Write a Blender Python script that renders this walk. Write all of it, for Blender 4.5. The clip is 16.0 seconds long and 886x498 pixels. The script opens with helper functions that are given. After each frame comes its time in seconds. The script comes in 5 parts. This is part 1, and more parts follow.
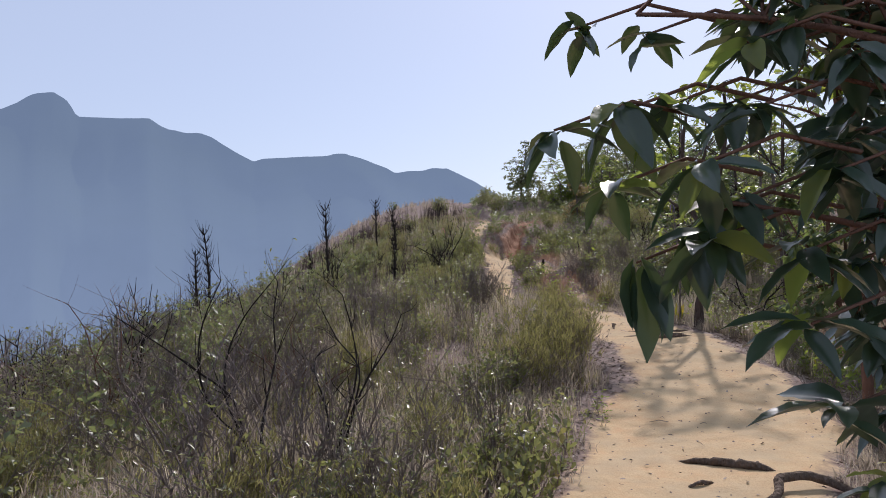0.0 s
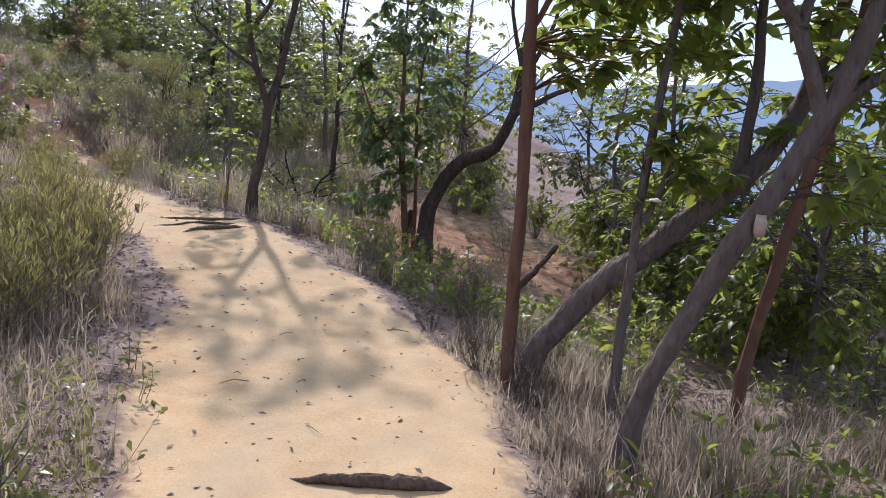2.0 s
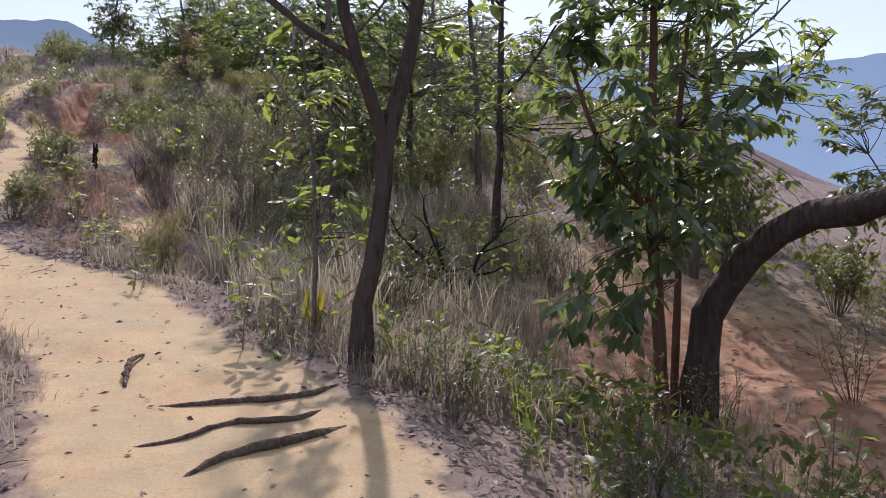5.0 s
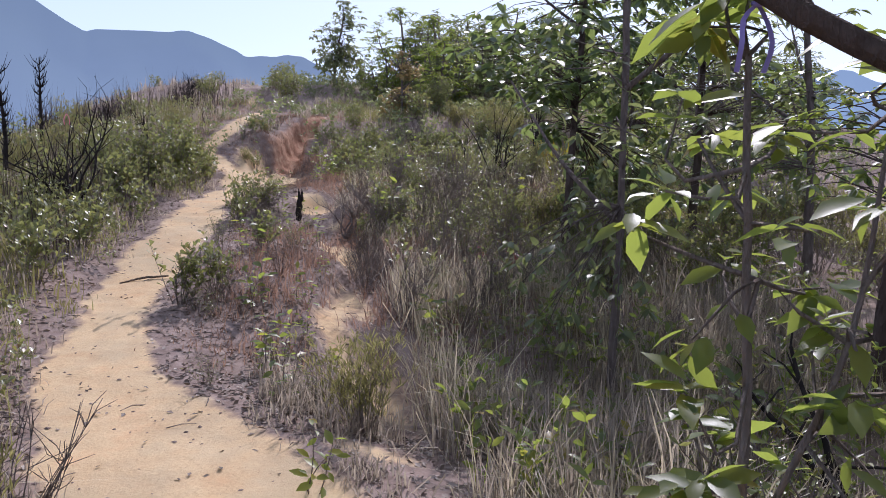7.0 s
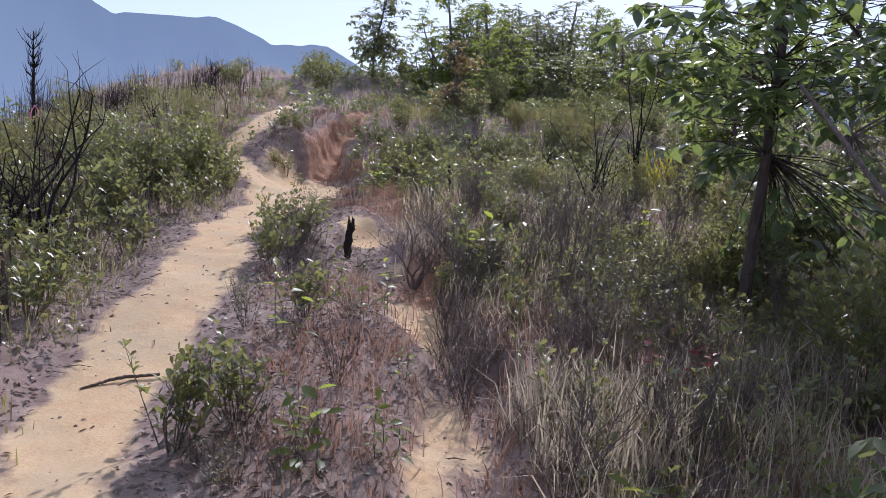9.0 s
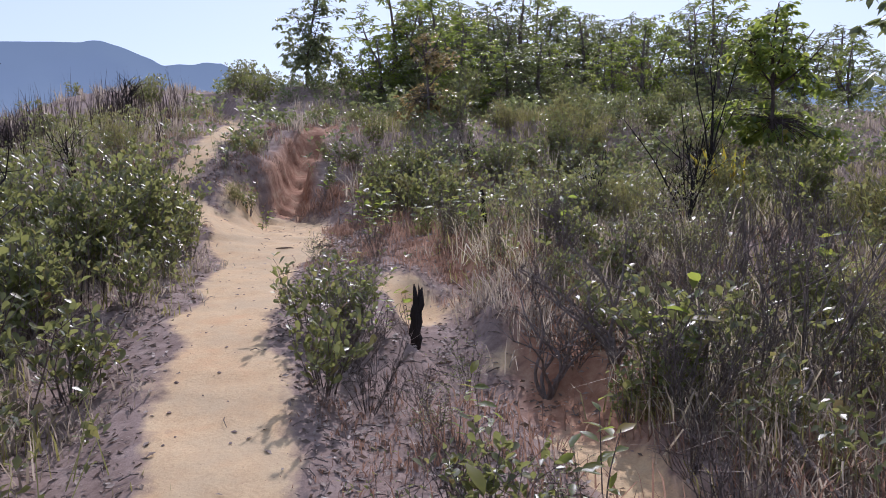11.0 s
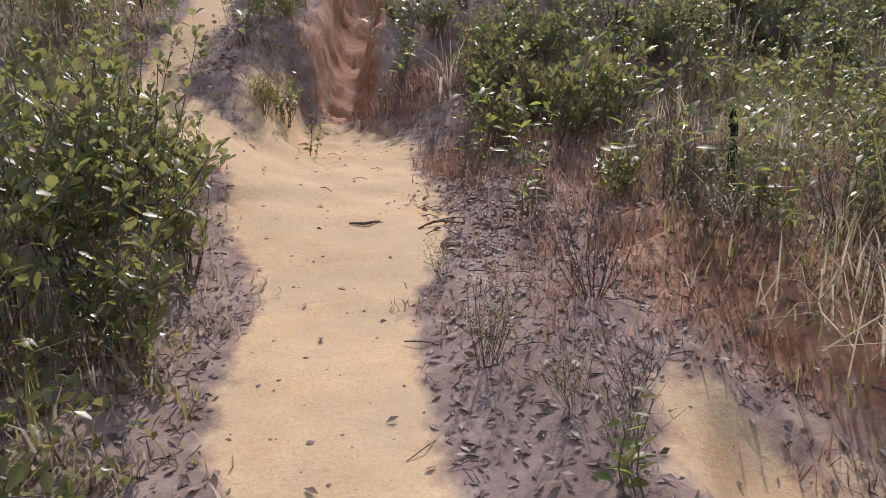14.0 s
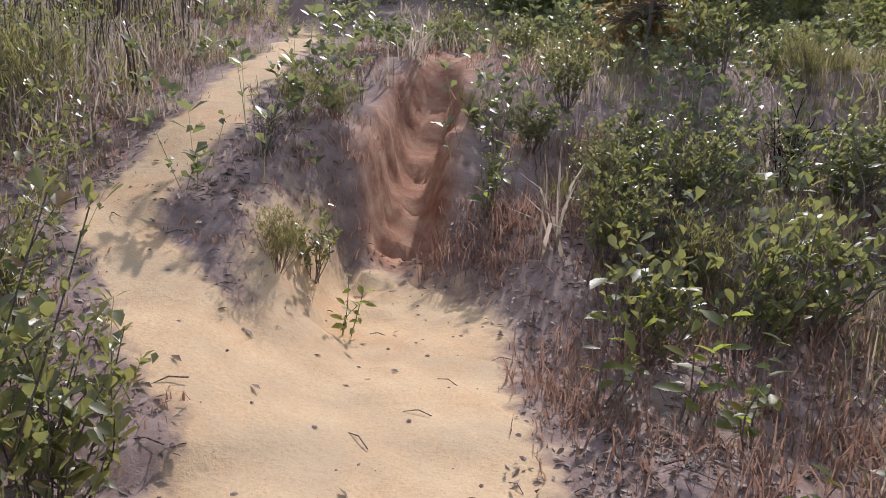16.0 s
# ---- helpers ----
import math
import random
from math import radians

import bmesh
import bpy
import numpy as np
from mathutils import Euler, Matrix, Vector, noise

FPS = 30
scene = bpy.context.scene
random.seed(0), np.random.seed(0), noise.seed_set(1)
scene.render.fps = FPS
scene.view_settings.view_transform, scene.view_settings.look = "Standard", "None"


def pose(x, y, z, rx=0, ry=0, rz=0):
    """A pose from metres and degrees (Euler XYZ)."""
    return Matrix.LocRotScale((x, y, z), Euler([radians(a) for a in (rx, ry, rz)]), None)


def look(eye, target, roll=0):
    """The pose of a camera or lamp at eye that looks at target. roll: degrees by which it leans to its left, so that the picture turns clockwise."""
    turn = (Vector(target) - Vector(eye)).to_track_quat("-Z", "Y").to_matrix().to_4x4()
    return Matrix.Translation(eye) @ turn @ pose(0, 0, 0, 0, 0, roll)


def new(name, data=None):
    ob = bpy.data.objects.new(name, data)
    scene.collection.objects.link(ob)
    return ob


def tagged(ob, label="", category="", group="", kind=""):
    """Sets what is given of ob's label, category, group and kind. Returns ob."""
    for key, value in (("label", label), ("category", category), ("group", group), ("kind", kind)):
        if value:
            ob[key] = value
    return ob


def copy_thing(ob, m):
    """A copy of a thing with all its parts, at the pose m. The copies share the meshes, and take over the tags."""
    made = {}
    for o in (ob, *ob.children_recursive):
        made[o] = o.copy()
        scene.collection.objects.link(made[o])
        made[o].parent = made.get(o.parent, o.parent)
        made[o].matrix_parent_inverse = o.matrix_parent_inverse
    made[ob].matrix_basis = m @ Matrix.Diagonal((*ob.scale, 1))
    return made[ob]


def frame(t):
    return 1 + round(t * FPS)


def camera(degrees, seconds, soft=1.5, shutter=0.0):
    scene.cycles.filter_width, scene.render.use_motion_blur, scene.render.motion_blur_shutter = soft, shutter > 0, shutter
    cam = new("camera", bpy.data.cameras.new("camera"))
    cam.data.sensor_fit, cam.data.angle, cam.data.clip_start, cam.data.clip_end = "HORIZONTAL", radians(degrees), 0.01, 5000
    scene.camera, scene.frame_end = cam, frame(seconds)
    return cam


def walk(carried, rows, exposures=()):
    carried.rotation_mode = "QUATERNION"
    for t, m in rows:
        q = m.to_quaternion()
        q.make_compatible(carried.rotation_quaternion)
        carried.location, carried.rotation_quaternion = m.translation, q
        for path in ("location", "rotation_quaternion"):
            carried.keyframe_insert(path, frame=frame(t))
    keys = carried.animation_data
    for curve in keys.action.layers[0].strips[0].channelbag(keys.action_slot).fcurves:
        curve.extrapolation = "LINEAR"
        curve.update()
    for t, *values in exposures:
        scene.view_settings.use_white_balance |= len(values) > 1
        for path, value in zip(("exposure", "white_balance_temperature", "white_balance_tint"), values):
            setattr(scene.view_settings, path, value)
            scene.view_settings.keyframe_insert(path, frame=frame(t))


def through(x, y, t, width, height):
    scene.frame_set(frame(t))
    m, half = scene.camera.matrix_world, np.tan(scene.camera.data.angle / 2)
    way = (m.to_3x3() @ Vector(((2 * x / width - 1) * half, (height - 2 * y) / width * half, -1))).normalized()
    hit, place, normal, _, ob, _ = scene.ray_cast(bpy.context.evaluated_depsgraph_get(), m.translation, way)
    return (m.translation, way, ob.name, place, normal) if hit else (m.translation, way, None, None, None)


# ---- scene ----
cam = camera(60.8, 16.0, soft=0.9)
PATH = [
    (0, (0.258, 0.306, 1.416), (0.214, 2.305, 1.465), -2.2),
    (0.5, (0.181, 0.99, 1.344), (0.082, 2.986, 1.258), 1.9),
    (1, (0.144, 1.697, 1.285), (0.284, 3.675, 1.026), 4.1),
    (1.5, (0.205, 2.363, 1.352), (0.819, 4.241, 1.047), 3.7),
    (2, (0.482, 2.889, 1.398), (1.633, 4.5, 1.115), 4.1),
    (2.5, (0.751, 3.507, 1.442), (1.986, 5.056, 1.167), 3.2),
    (3, (0.978, 4.216, 1.567), (2.139, 5.837, 1.402), 1.6),
    (3.2, (1.089, 4.471, 1.545), (2.205, 6.119, 1.344), -0.2),
    (5.3, (2.367, 7.337, 1.643), (3.151, 9.152, 1.343), 0.1),
    (5.5, (2.443, 7.575, 1.644), (3.177, 9.412, 1.342), -0.3),
    (6, (2.552, 8.261, 1.697), (3.019, 10.185, 1.414), -1.3),
    (6.5, (2.407, 8.942, 1.875), (2.742, 10.898, 1.633), -0.3),
    (7, (2.474, 9.568, 1.901), (2.812, 11.526, 1.674), 0.9),
    (7.5, (2.421, 10.129, 1.967), (2.72, 12.091, 1.722), 1.1),
    (8, (2.403, 10.762, 2.0), (2.708, 12.722, 1.74), 1.9),
    (8.5, (2.292, 11.437, 2.076), (2.6, 13.398, 1.834), 2.8),
    (9, (2.139, 12.095, 2.135), (2.433, 14.058, 1.893), 3.1),
    (9.2, (2.083, 12.36, 2.131), (2.291, 14.335, 1.89), 3.0),
    (11.3, (1.246, 15.107, 2.275), (1.825, 17.008, 2.051), -1.7),
    (11.5, (1.225, 15.361, 2.275), (1.832, 17.253, 2.049), -1.6),
    (12, (1.161, 16.005, 2.311), (1.757, 17.907, 2.142), -2.1),
    (12.5, (1.256, 16.64, 2.317), (1.962, 18.501, 2.119), -2.6),
    (13, (1.274, 17.302, 2.415), (1.918, 19.16, 2.051), -2.5),
    (13.5, (1.254, 17.896, 2.497), (1.683, 19.82, 2.157), -3.1),
    (13.9, (1.221, 18.292, 2.597), (1.651, 20.113, 1.890), -1.3),
    (14, (1.213, 18.384, 2.617), (1.653, 20.228, 1.982), -1.0),
    (14.5, (1.13, 18.833, 2.701), (1.577, 20.759, 2.398), -0.5),
    (15, (1.245, 19.335, 2.707), (1.529, 21.289, 2.389), -0.4),
    (15.5, (1.302, 19.902, 2.71), (1.552, 21.797, 2.122), 2.0),
    (16, (1.411, 20.503, 2.731), (1.747, 22.424, 2.286), 2.7),
]
walk(cam, [(t, look(eye, target, roll)) for t, eye, target, roll in PATH], [(0, -0.08, 6050, 20.5), (0.5, -0.04, 6000, 20.5), (1, 0.15, 5950, 21.5), (2, 0.38, 5900, 21.5), (3, 0.14, 6050, 24), (6, 0.20, 5850, 23), (8.5, 0.30, 5650, 25), (9, 0.24, 5650, 25), (12.5, 0.1, 5650, 24.5), (13.5, 0.26, 5800, 24), (14, 0.18, 6250, 24.5), (14.5, 0.24, 5800, 23.5), (15.5, 0.2, 6250, 24), (16, 0.3, 6050, 23)])

# ---- world, sun, exposure ----
SUN_AZ, SUN_EL = 22.0, 39.0
world = bpy.data.worlds.new("world")
scene.world = world
world.use_nodes = True
wn, wl = world.node_tree.nodes, world.node_tree.links
sky = wn.new("ShaderNodeTexSky")
sky.sky_type, sky.sun_disc = "NISHITA", False
sky.sun_elevation, sky.sun_rotation = radians(SUN_EL), radians(SUN_AZ)
sky.altitude, sky.air_density, sky.dust_density, sky.ozone_density = 200, 1.0, 0.9, 1.5
wn["Background"].inputs["Strength"].default_value = 0.05
wl.new(sky.outputs["Color"], wn["Background"].inputs["Color"])
# Thick pale haze over the whole sky.
haze = wn.new("ShaderNodeBackground")
haze.inputs["Color"].default_value, haze.inputs["Strength"].default_value = (0.80, 0.895, 1.0, 1), 0.50
hazy_sky = wn.new("ShaderNodeAddShader")
wl.new(wn["Background"].outputs[0], hazy_sky.inputs[0])
wl.new(haze.outputs[0], hazy_sky.inputs[1])
wl.new(hazy_sky.outputs[0], wn["World Output"].inputs["Surface"])

sun = new("sun", bpy.data.lights.new("sun", "SUN"))
sun.data.energy, sun.data.angle, sun.data.color = 3.75, radians(1.4), (1.0, 0.94, 0.85)
sun_way = Vector((math.sin(radians(SUN_AZ)) * math.cos(radians(SUN_EL)), math.cos(radians(SUN_AZ)) * math.cos(radians(SUN_EL)), math.sin(radians(SUN_EL))))
sun.matrix_world = look(sun_way * 100, (0, 0, 0))

# ---- materials ----


class Nodes:
    """A small builder for node materials."""

    def __init__(self, name):
        self.mat = bpy.data.materials.new(name)
        self.mat.use_nodes = True
        self.n, self.l = self.mat.node_tree.nodes, self.mat.node_tree.links
        self.bsdf = self.n["Principled BSDF"]
        self.out = self.n["Material Output"]

    def add(self, kind, links=(), **values):
        node = self.n.new(kind)
        for key, value in values.items():
            node.inputs[key].default_value = value
        for key, source in links:
            self.l.new(source, node.inputs[key])
        return node

    def noise(self, scale, detail=4.0, rough=0.6, vector=None):
        node = self.add("ShaderNodeTexNoise", Scale=scale, Detail=detail, Roughness=rough)
        if vector is None:
            vector = self.add("ShaderNodeTexCoord").outputs["Object"]
        self.l.new(vector, node.inputs["Vector"])
        return node.outputs["Fac"]

    def ramp(self, fac, stops):
        node = self.add("ShaderNodeValToRGB")
        self.l.new(fac, node.inputs["Fac"])
        els = node.color_ramp.elements
        while len(els) < len(stops):
            els.new(0.5)
        for el, (at, col) in zip(els, stops):
            el.position, el.color = at, (*col, 1) if len(col) == 3 else col
        return node.outputs["Color"]

    def mix(self, fac, a, b, kind="MIX"):
        node = self.n.new("ShaderNodeMix")
        node.data_type, node.blend_type = "RGBA", kind
        for socket, value in zip((node.inputs[0], node.inputs[6], node.inputs[7]), (fac, a, b)):
            if isinstance(value, (int, float)):
                socket.default_value = value
            elif isinstance(value, tuple):
                socket.default_value = (*value, 1)
            else:
                self.l.new(value, socket)
        return node.outputs[2]

    def math(self, op, a, b=0.0):
        node = self.n.new("ShaderNodeMath")
        node.operation = op
        for socket, value in zip(node.inputs, (a, b)):
            if isinstance(value, (int, float)):
                socket.default_value = value
            else:
                self.l.new(value, socket)
        return node.outputs[0]

    def bump(self, height, strength, distance):
        node = self.add("ShaderNodeBump", Strength=strength, Distance=distance)
        self.l.new(height, node.inputs["Height"])
        self.l.new(node.outputs["Normal"], self.bsdf.inputs["Normal"])

    def finish(self, color, rough=0.8, spec=0.3):
        if isinstance(color, tuple):
            self.bsdf.inputs["Base Color"].default_value = (*color, 1)
        else:
            self.l.new(color, self.bsdf.inputs["Base Color"])
        if isinstance(rough, float):
            self.bsdf.inputs["Roughness"].default_value = rough
        else:
            self.l.new(rough, self.bsdf.inputs["Roughness"])
        self.bsdf.inputs["Specular IOR Level"].default_value = spec
        return self.mat


def leafy(name, stops, through=(0.3, 0.4, 0.04), share=0.4, rough=0.35, spec=0.5):
    """Thin leaves: glossy above, letting light through; one tone a leaf."""
    m = Nodes(name)
    island = m.add("ShaderNodeNewGeometry").outputs["Random Per Island"]
    color = m.ramp(island, stops)
    blotch = m.noise(60.0, 3.0)
    color = m.mix(m.math("MULTIPLY", blotch, 0.5), color, m.mix(1.0, color, (0.55, 0.5, 0.4), "MULTIPLY"))
    m.finish(color, rough, spec)
    thin = m.add("ShaderNodeBsdfTranslucent", [("Color", m.mix(0.55, color, through))])
    both = m.add("ShaderNodeMixShader", [(1, m.bsdf.outputs[0]), (2, thin.outputs[0])], Fac=share)
    m.l.new(both.outputs[0], m.out.inputs["Surface"])
    return m.mat


def bark(name, dark, light, scale=18.0):
    m = Nodes(name)
    at = m.add("ShaderNodeTexCoord").outputs["Object"]
    flat = m.add("ShaderNodeMapping", [("Vector", at)], Scale=(1, 1, 0.28)).outputs[0]
    rough = m.noise(scale, 6.0, 0.7, flat)
    patch = m.noise(3.0, 3.0, 0.6, at)
    color = m.mix(rough, dark, light)
    color = m.mix(m.math("MULTIPLY", patch, 0.6), color, m.mix(1.0, color, (0.55, 0.42, 0.36), "MULTIPLY"))
    crack = m.add("ShaderNodeTexVoronoi", [("Vector", flat)], Scale=scale * 1.6).outputs["Distance"]
    color = m.mix(m.ramp(crack, [(0.05, (0.4, 0.4, 0.4)), (0.3, (0, 0, 0))]), color, tuple(0.5 * c for c in dark))
    m.bump(m.math("ADD", rough, crack), 1.0, 0.035)
    return m.finish(color, 0.92, 0.15)


BROAD = leafy("broad_leaf", [(0.0, (0.055, 0.095, 0.034)), (0.45, (0.085, 0.135, 0.042)), (0.8, (0.12, 0.17, 0.055)), (0.95, (0.20, 0.19, 0.04)), (1.0, (0.32, 0.17, 0.04))], (0.54, 0.62, 0.09), 0.60, 0.42, 0.5)
# Leaf colour darkened to stand in for shade on the overhanging boughs.
SHADE = leafy("shaded_leaf", [(0.0, (0.022, 0.05, 0.035)), (0.6, (0.035, 0.065, 0.04)), (1.0, (0.06, 0.09, 0.04))], (0.20, 0.28, 0.04), 0.12, 0.30, 0.7)
BLUE = leafy("blue_leaf", [(0.0, (0.05, 0.085, 0.05)), (0.6, (0.08, 0.12, 0.065)), (1.0, (0.12, 0.155, 0.07))], (0.42, 0.52, 0.12), 0.48, 0.30, 0.65)
SHRUBLEAF = leafy("shrub_leaf", [(0.0, (0.075, 0.092, 0.042)), (0.5, (0.12, 0.138, 0.055)), (0.85, (0.20, 0.20, 0.06)), (0.97, (0.20, 0.15, 0.06)), (1.0, (0.25, 0.11, 0.05))], (0.50, 0.51, 0.15), 0.42, 0.38, 0.5)
YELLOW = leafy("yellow_leaf", [(0.0, (0.20, 0.20, 0.03)), (0.6, (0.30, 0.26, 0.04)), (1.0, (0.5, 0.28, 0.02))], (0.6, 0.55, 0.05), 0.45, 0.4, 0.4)
WEED = leafy("weed_stalk", [(0.0, (0.05, 0.038, 0.034)), (1.0, (0.12, 0.09, 0.075))], (0.12, 0.08, 0.06), 0.15, 0.7, 0.2)
TAWNY = leafy("tawny_leaf", [(0.0, (0.13, 0.15, 0.06)), (0.5, (0.26, 0.22, 0.09)), (1.0, (0.42, 0.27, 0.12))], (0.6, 0.42, 0.16), 0.45, 0.5, 0.3)
FARLEAF = leafy("far_leaf", [(0.0, (0.085, 0.11, 0.06)), (0.6, (0.13, 0.155, 0.08)), (1.0, (0.20, 0.21, 0.11))], (0.42, 0.46, 0.14), 0.45, 0.42, 0.4)
GRASS = leafy("dry_grass", [(0.0, (0.11, 0.093, 0.08)), (0.3, (0.21, 0.175, 0.148)), (0.6, (0.34, 0.285, 0.24)), (0.8, (0.23, 0.20, 0.125)), (1.0, (0.58, 0.50, 0.42))], (0.62, 0.52, 0.40), 0.56, 0.6, 0.25)
STRAW = leafy("straw", [(0.0, (0.30, 0.25, 0.17)), (0.5, (0.46, 0.39, 0.27)), (1.0, (0.66, 0.58, 0.44))], (0.66, 0.57, 0.40), 0.52, 0.5, 0.3)
RUST = leafy("rust_grass", [(0.0, (0.16, 0.10, 0.08)), (0.5, (0.25, 0.155, 0.12)), (1.0, (0.38, 0.27, 0.20))], (0.50, 0.30, 0.20), 0.48, 0.65, 0.2)
GREENGRASS = leafy("green_grass", [(0.0, (0.145, 0.138, 0.06)), (0.5, (0.225, 0.205, 0.09)), (1.0, (0.36, 0.31, 0.17))], (0.48, 0.45, 0.14), 0.52, 0.55, 0.25)
LITTER = leafy("litter", [(0.0, (0.10, 0.075, 0.055)), (0.4, (0.19, 0.14, 0.11)), (0.8, (0.29, 0.23, 0.19)), (1.0, (0.42, 0.36, 0.31))], (0.25, 0.17, 0.1), 0.15, 0.6, 0.3)
DARKBARK = bark("dark_bark", (0.030, 0.022, 0.020), (0.20, 0.15, 0.125))
GREYBARK = bark("grey_bark", (0.06, 0.048, 0.042), (0.34, 0.28, 0.25))
REDBARK = bark("red_bark", (0.10, 0.055, 0.038), (0.30, 0.17, 0.12), 9.0)
CHAR = bark("burnt_wood", (0.012, 0.010, 0.010), (0.075, 0.062, 0.055))
TWIG = bark("grey_twig", (0.15, 0.12, 0.105), (0.40, 0.34, 0.30), 30.0)
ROOT = bark("root_wood", (0.085, 0.062, 0.048), (0.32, 0.245, 0.19), 26.0)


def soil():
    """Bare sandy path, reddish wash and grey litter soil, told apart by the sheet's own masks."""
    m = Nodes("soil")
    at = m.add("ShaderNodeTexCoord").outputs["Object"]
    bare = m.add("ShaderNodeAttribute")
    bare.attribute_name = "bare"
    red = m.add("ShaderNodeAttribute")
    red.attribute_name = "red"
    big, mid, fine = m.noise(0.9, 4.0, 0.6, at), m.noise(7.0, 5.0, 0.65, at), m.noise(75.0, 5.0, 0.7, at)
    sand = m.ramp(big, [(0.3, (0.46, 0.30, 0.16)), (0.5, (0.56, 0.40, 0.228)), (0.7, (0.505, 0.345, 0.19))])
    sand = m.mix(m.ramp(mid, [(0.42, (0, 0, 0)), (0.68, (0.55, 0.55, 0.55))]), sand, (0.62, 0.47, 0.28))
    sand = m.mix(m.ramp(fine, [(0.3, (0.4, 0.4, 0.4)), (0.55, (0, 0, 0))]), sand, (0.30, 0.185, 0.09))
    worn = m.noise(2.3, 5.0, 0.65, at)
    sand = m.mix(m.ramp(worn, [(0.44, (0, 0, 0)), (0.62, (0.6, 0.6, 0.6))]), sand, (0.45, 0.355, 0.225))
    sand = m.mix(m.ramp(worn, [(0.28, (0.55, 0.55, 0.55)), (0.42, (0, 0, 0))]), sand, (0.60, 0.35, 0.18))
    grit = m.add("ShaderNodeTexVoronoi", [("Vector", at)], Scale=34.0)
    sand = m.mix(m.ramp(grit.outputs["Distance"], [(0.05, (0.6, 0.6, 0.6)), (0.12, (0, 0, 0))]), sand, (0.25, 0.15, 0.09))
    earth = m.ramp(mid, [(0.3, (0.23, 0.165, 0.135)), (0.55, (0.34, 0.26, 0.22)), (0.75, (0.44, 0.36, 0.31))])
    earth = m.mix(fine, earth, m.mix(1.0, earth, (0.5, 0.46, 0.45), "MULTIPLY"))
    wash = m.ramp(mid, [(0.3, (0.21, 0.095, 0.055)), (0.5, (0.33, 0.18, 0.11)), (0.72, (0.46, 0.30, 0.19))])
    edge = m.math("ADD", bare.outputs["Fac"], m.math("MULTIPLY", m.math("SUBTRACT", mid, 0.5), 1.5))
    color = m.mix(m.ramp(edge, [(0.26, (0, 0, 0)), (0.74, (1, 1, 1))]), earth, sand)
    redder = m.math("ADD", red.outputs["Fac"], m.math("MULTIPLY", m.math("SUBTRACT", big, 0.5), 0.8))
    color = m.mix(m.ramp(redder, [(0.35, (0, 0, 0)), (0.7, (1, 1, 1))]), color, wash)
    m.bump(m.math("ADD", m.math("MULTIPLY", mid, 1.0), m.math("MULTIPLY", fine, 0.3)), 0.5, 0.02)
    return m.finish(color, 0.95, 0.12)


SOIL = soil()


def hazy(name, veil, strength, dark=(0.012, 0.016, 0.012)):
    """Distant slopes whose painted glow stands in for the veil of air before them."""
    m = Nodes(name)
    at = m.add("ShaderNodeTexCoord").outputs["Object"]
    painted_folds = m.noise(0.012, 6.0, 0.6, at)
    m.finish(m.mix(painted_folds, dark, tuple(2.2 * v for v in dark)), 1.0, 0.0)
    # Haze painted into the glow: paler towards the foot, blotched darker for folds.
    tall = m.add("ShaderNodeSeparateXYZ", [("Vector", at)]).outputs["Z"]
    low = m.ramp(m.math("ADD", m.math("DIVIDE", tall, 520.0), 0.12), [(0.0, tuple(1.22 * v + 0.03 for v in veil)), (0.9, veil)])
    m.l.new(m.mix(m.math("MULTIPLY", painted_folds, 0.22), low, tuple(0.6 * v for v in veil)), m.bsdf.inputs["Emission Color"])
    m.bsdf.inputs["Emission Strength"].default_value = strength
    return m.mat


# ---- mesh tools ----


def mesh_of(name, verts, tris, material, smooth=True):
    me = bpy.data.meshes.new(name)
    verts, tris = np.asarray(verts, np.float32), np.asarray(tris, np.int32)
    me.vertices.add(len(verts))
    me.vertices.foreach_set("co", verts.ravel())
    k = tris.shape[1]
    me.loops.add(len(tris) * k)
    me.loops.foreach_set("vertex_index", tris.ravel())
    me.polygons.add(len(tris))
    me.polygons.foreach_set("loop_start", np.arange(0, len(tris) * k, k, dtype=np.int32))
    me.polygons.foreach_set("use_smooth", np.full(len(tris), smooth))
    me.update(calc_edges=True)
    me.materials.append(material)
    return me


def thing(name, label, category, at=(0, 0, 0), group="", kind=""):
    ob = new(name)
    ob.location = at
    ob.empty_display_size = 0.2
    return tagged(ob, label, category, group, kind)


def part(name, me, parent, label=""):
    ob = new(name, me)
    ob.parent = parent
    return tagged(ob, label)


def joined(pieces):
    """Several (verts, faces) as one."""
    vs, fs, n = [], [], 0
    for v, f in pieces:
        vs.append(v)
        fs.append(np.asarray(f) + n)
        n += len(v)
    return np.concatenate(vs), np.concatenate(fs)


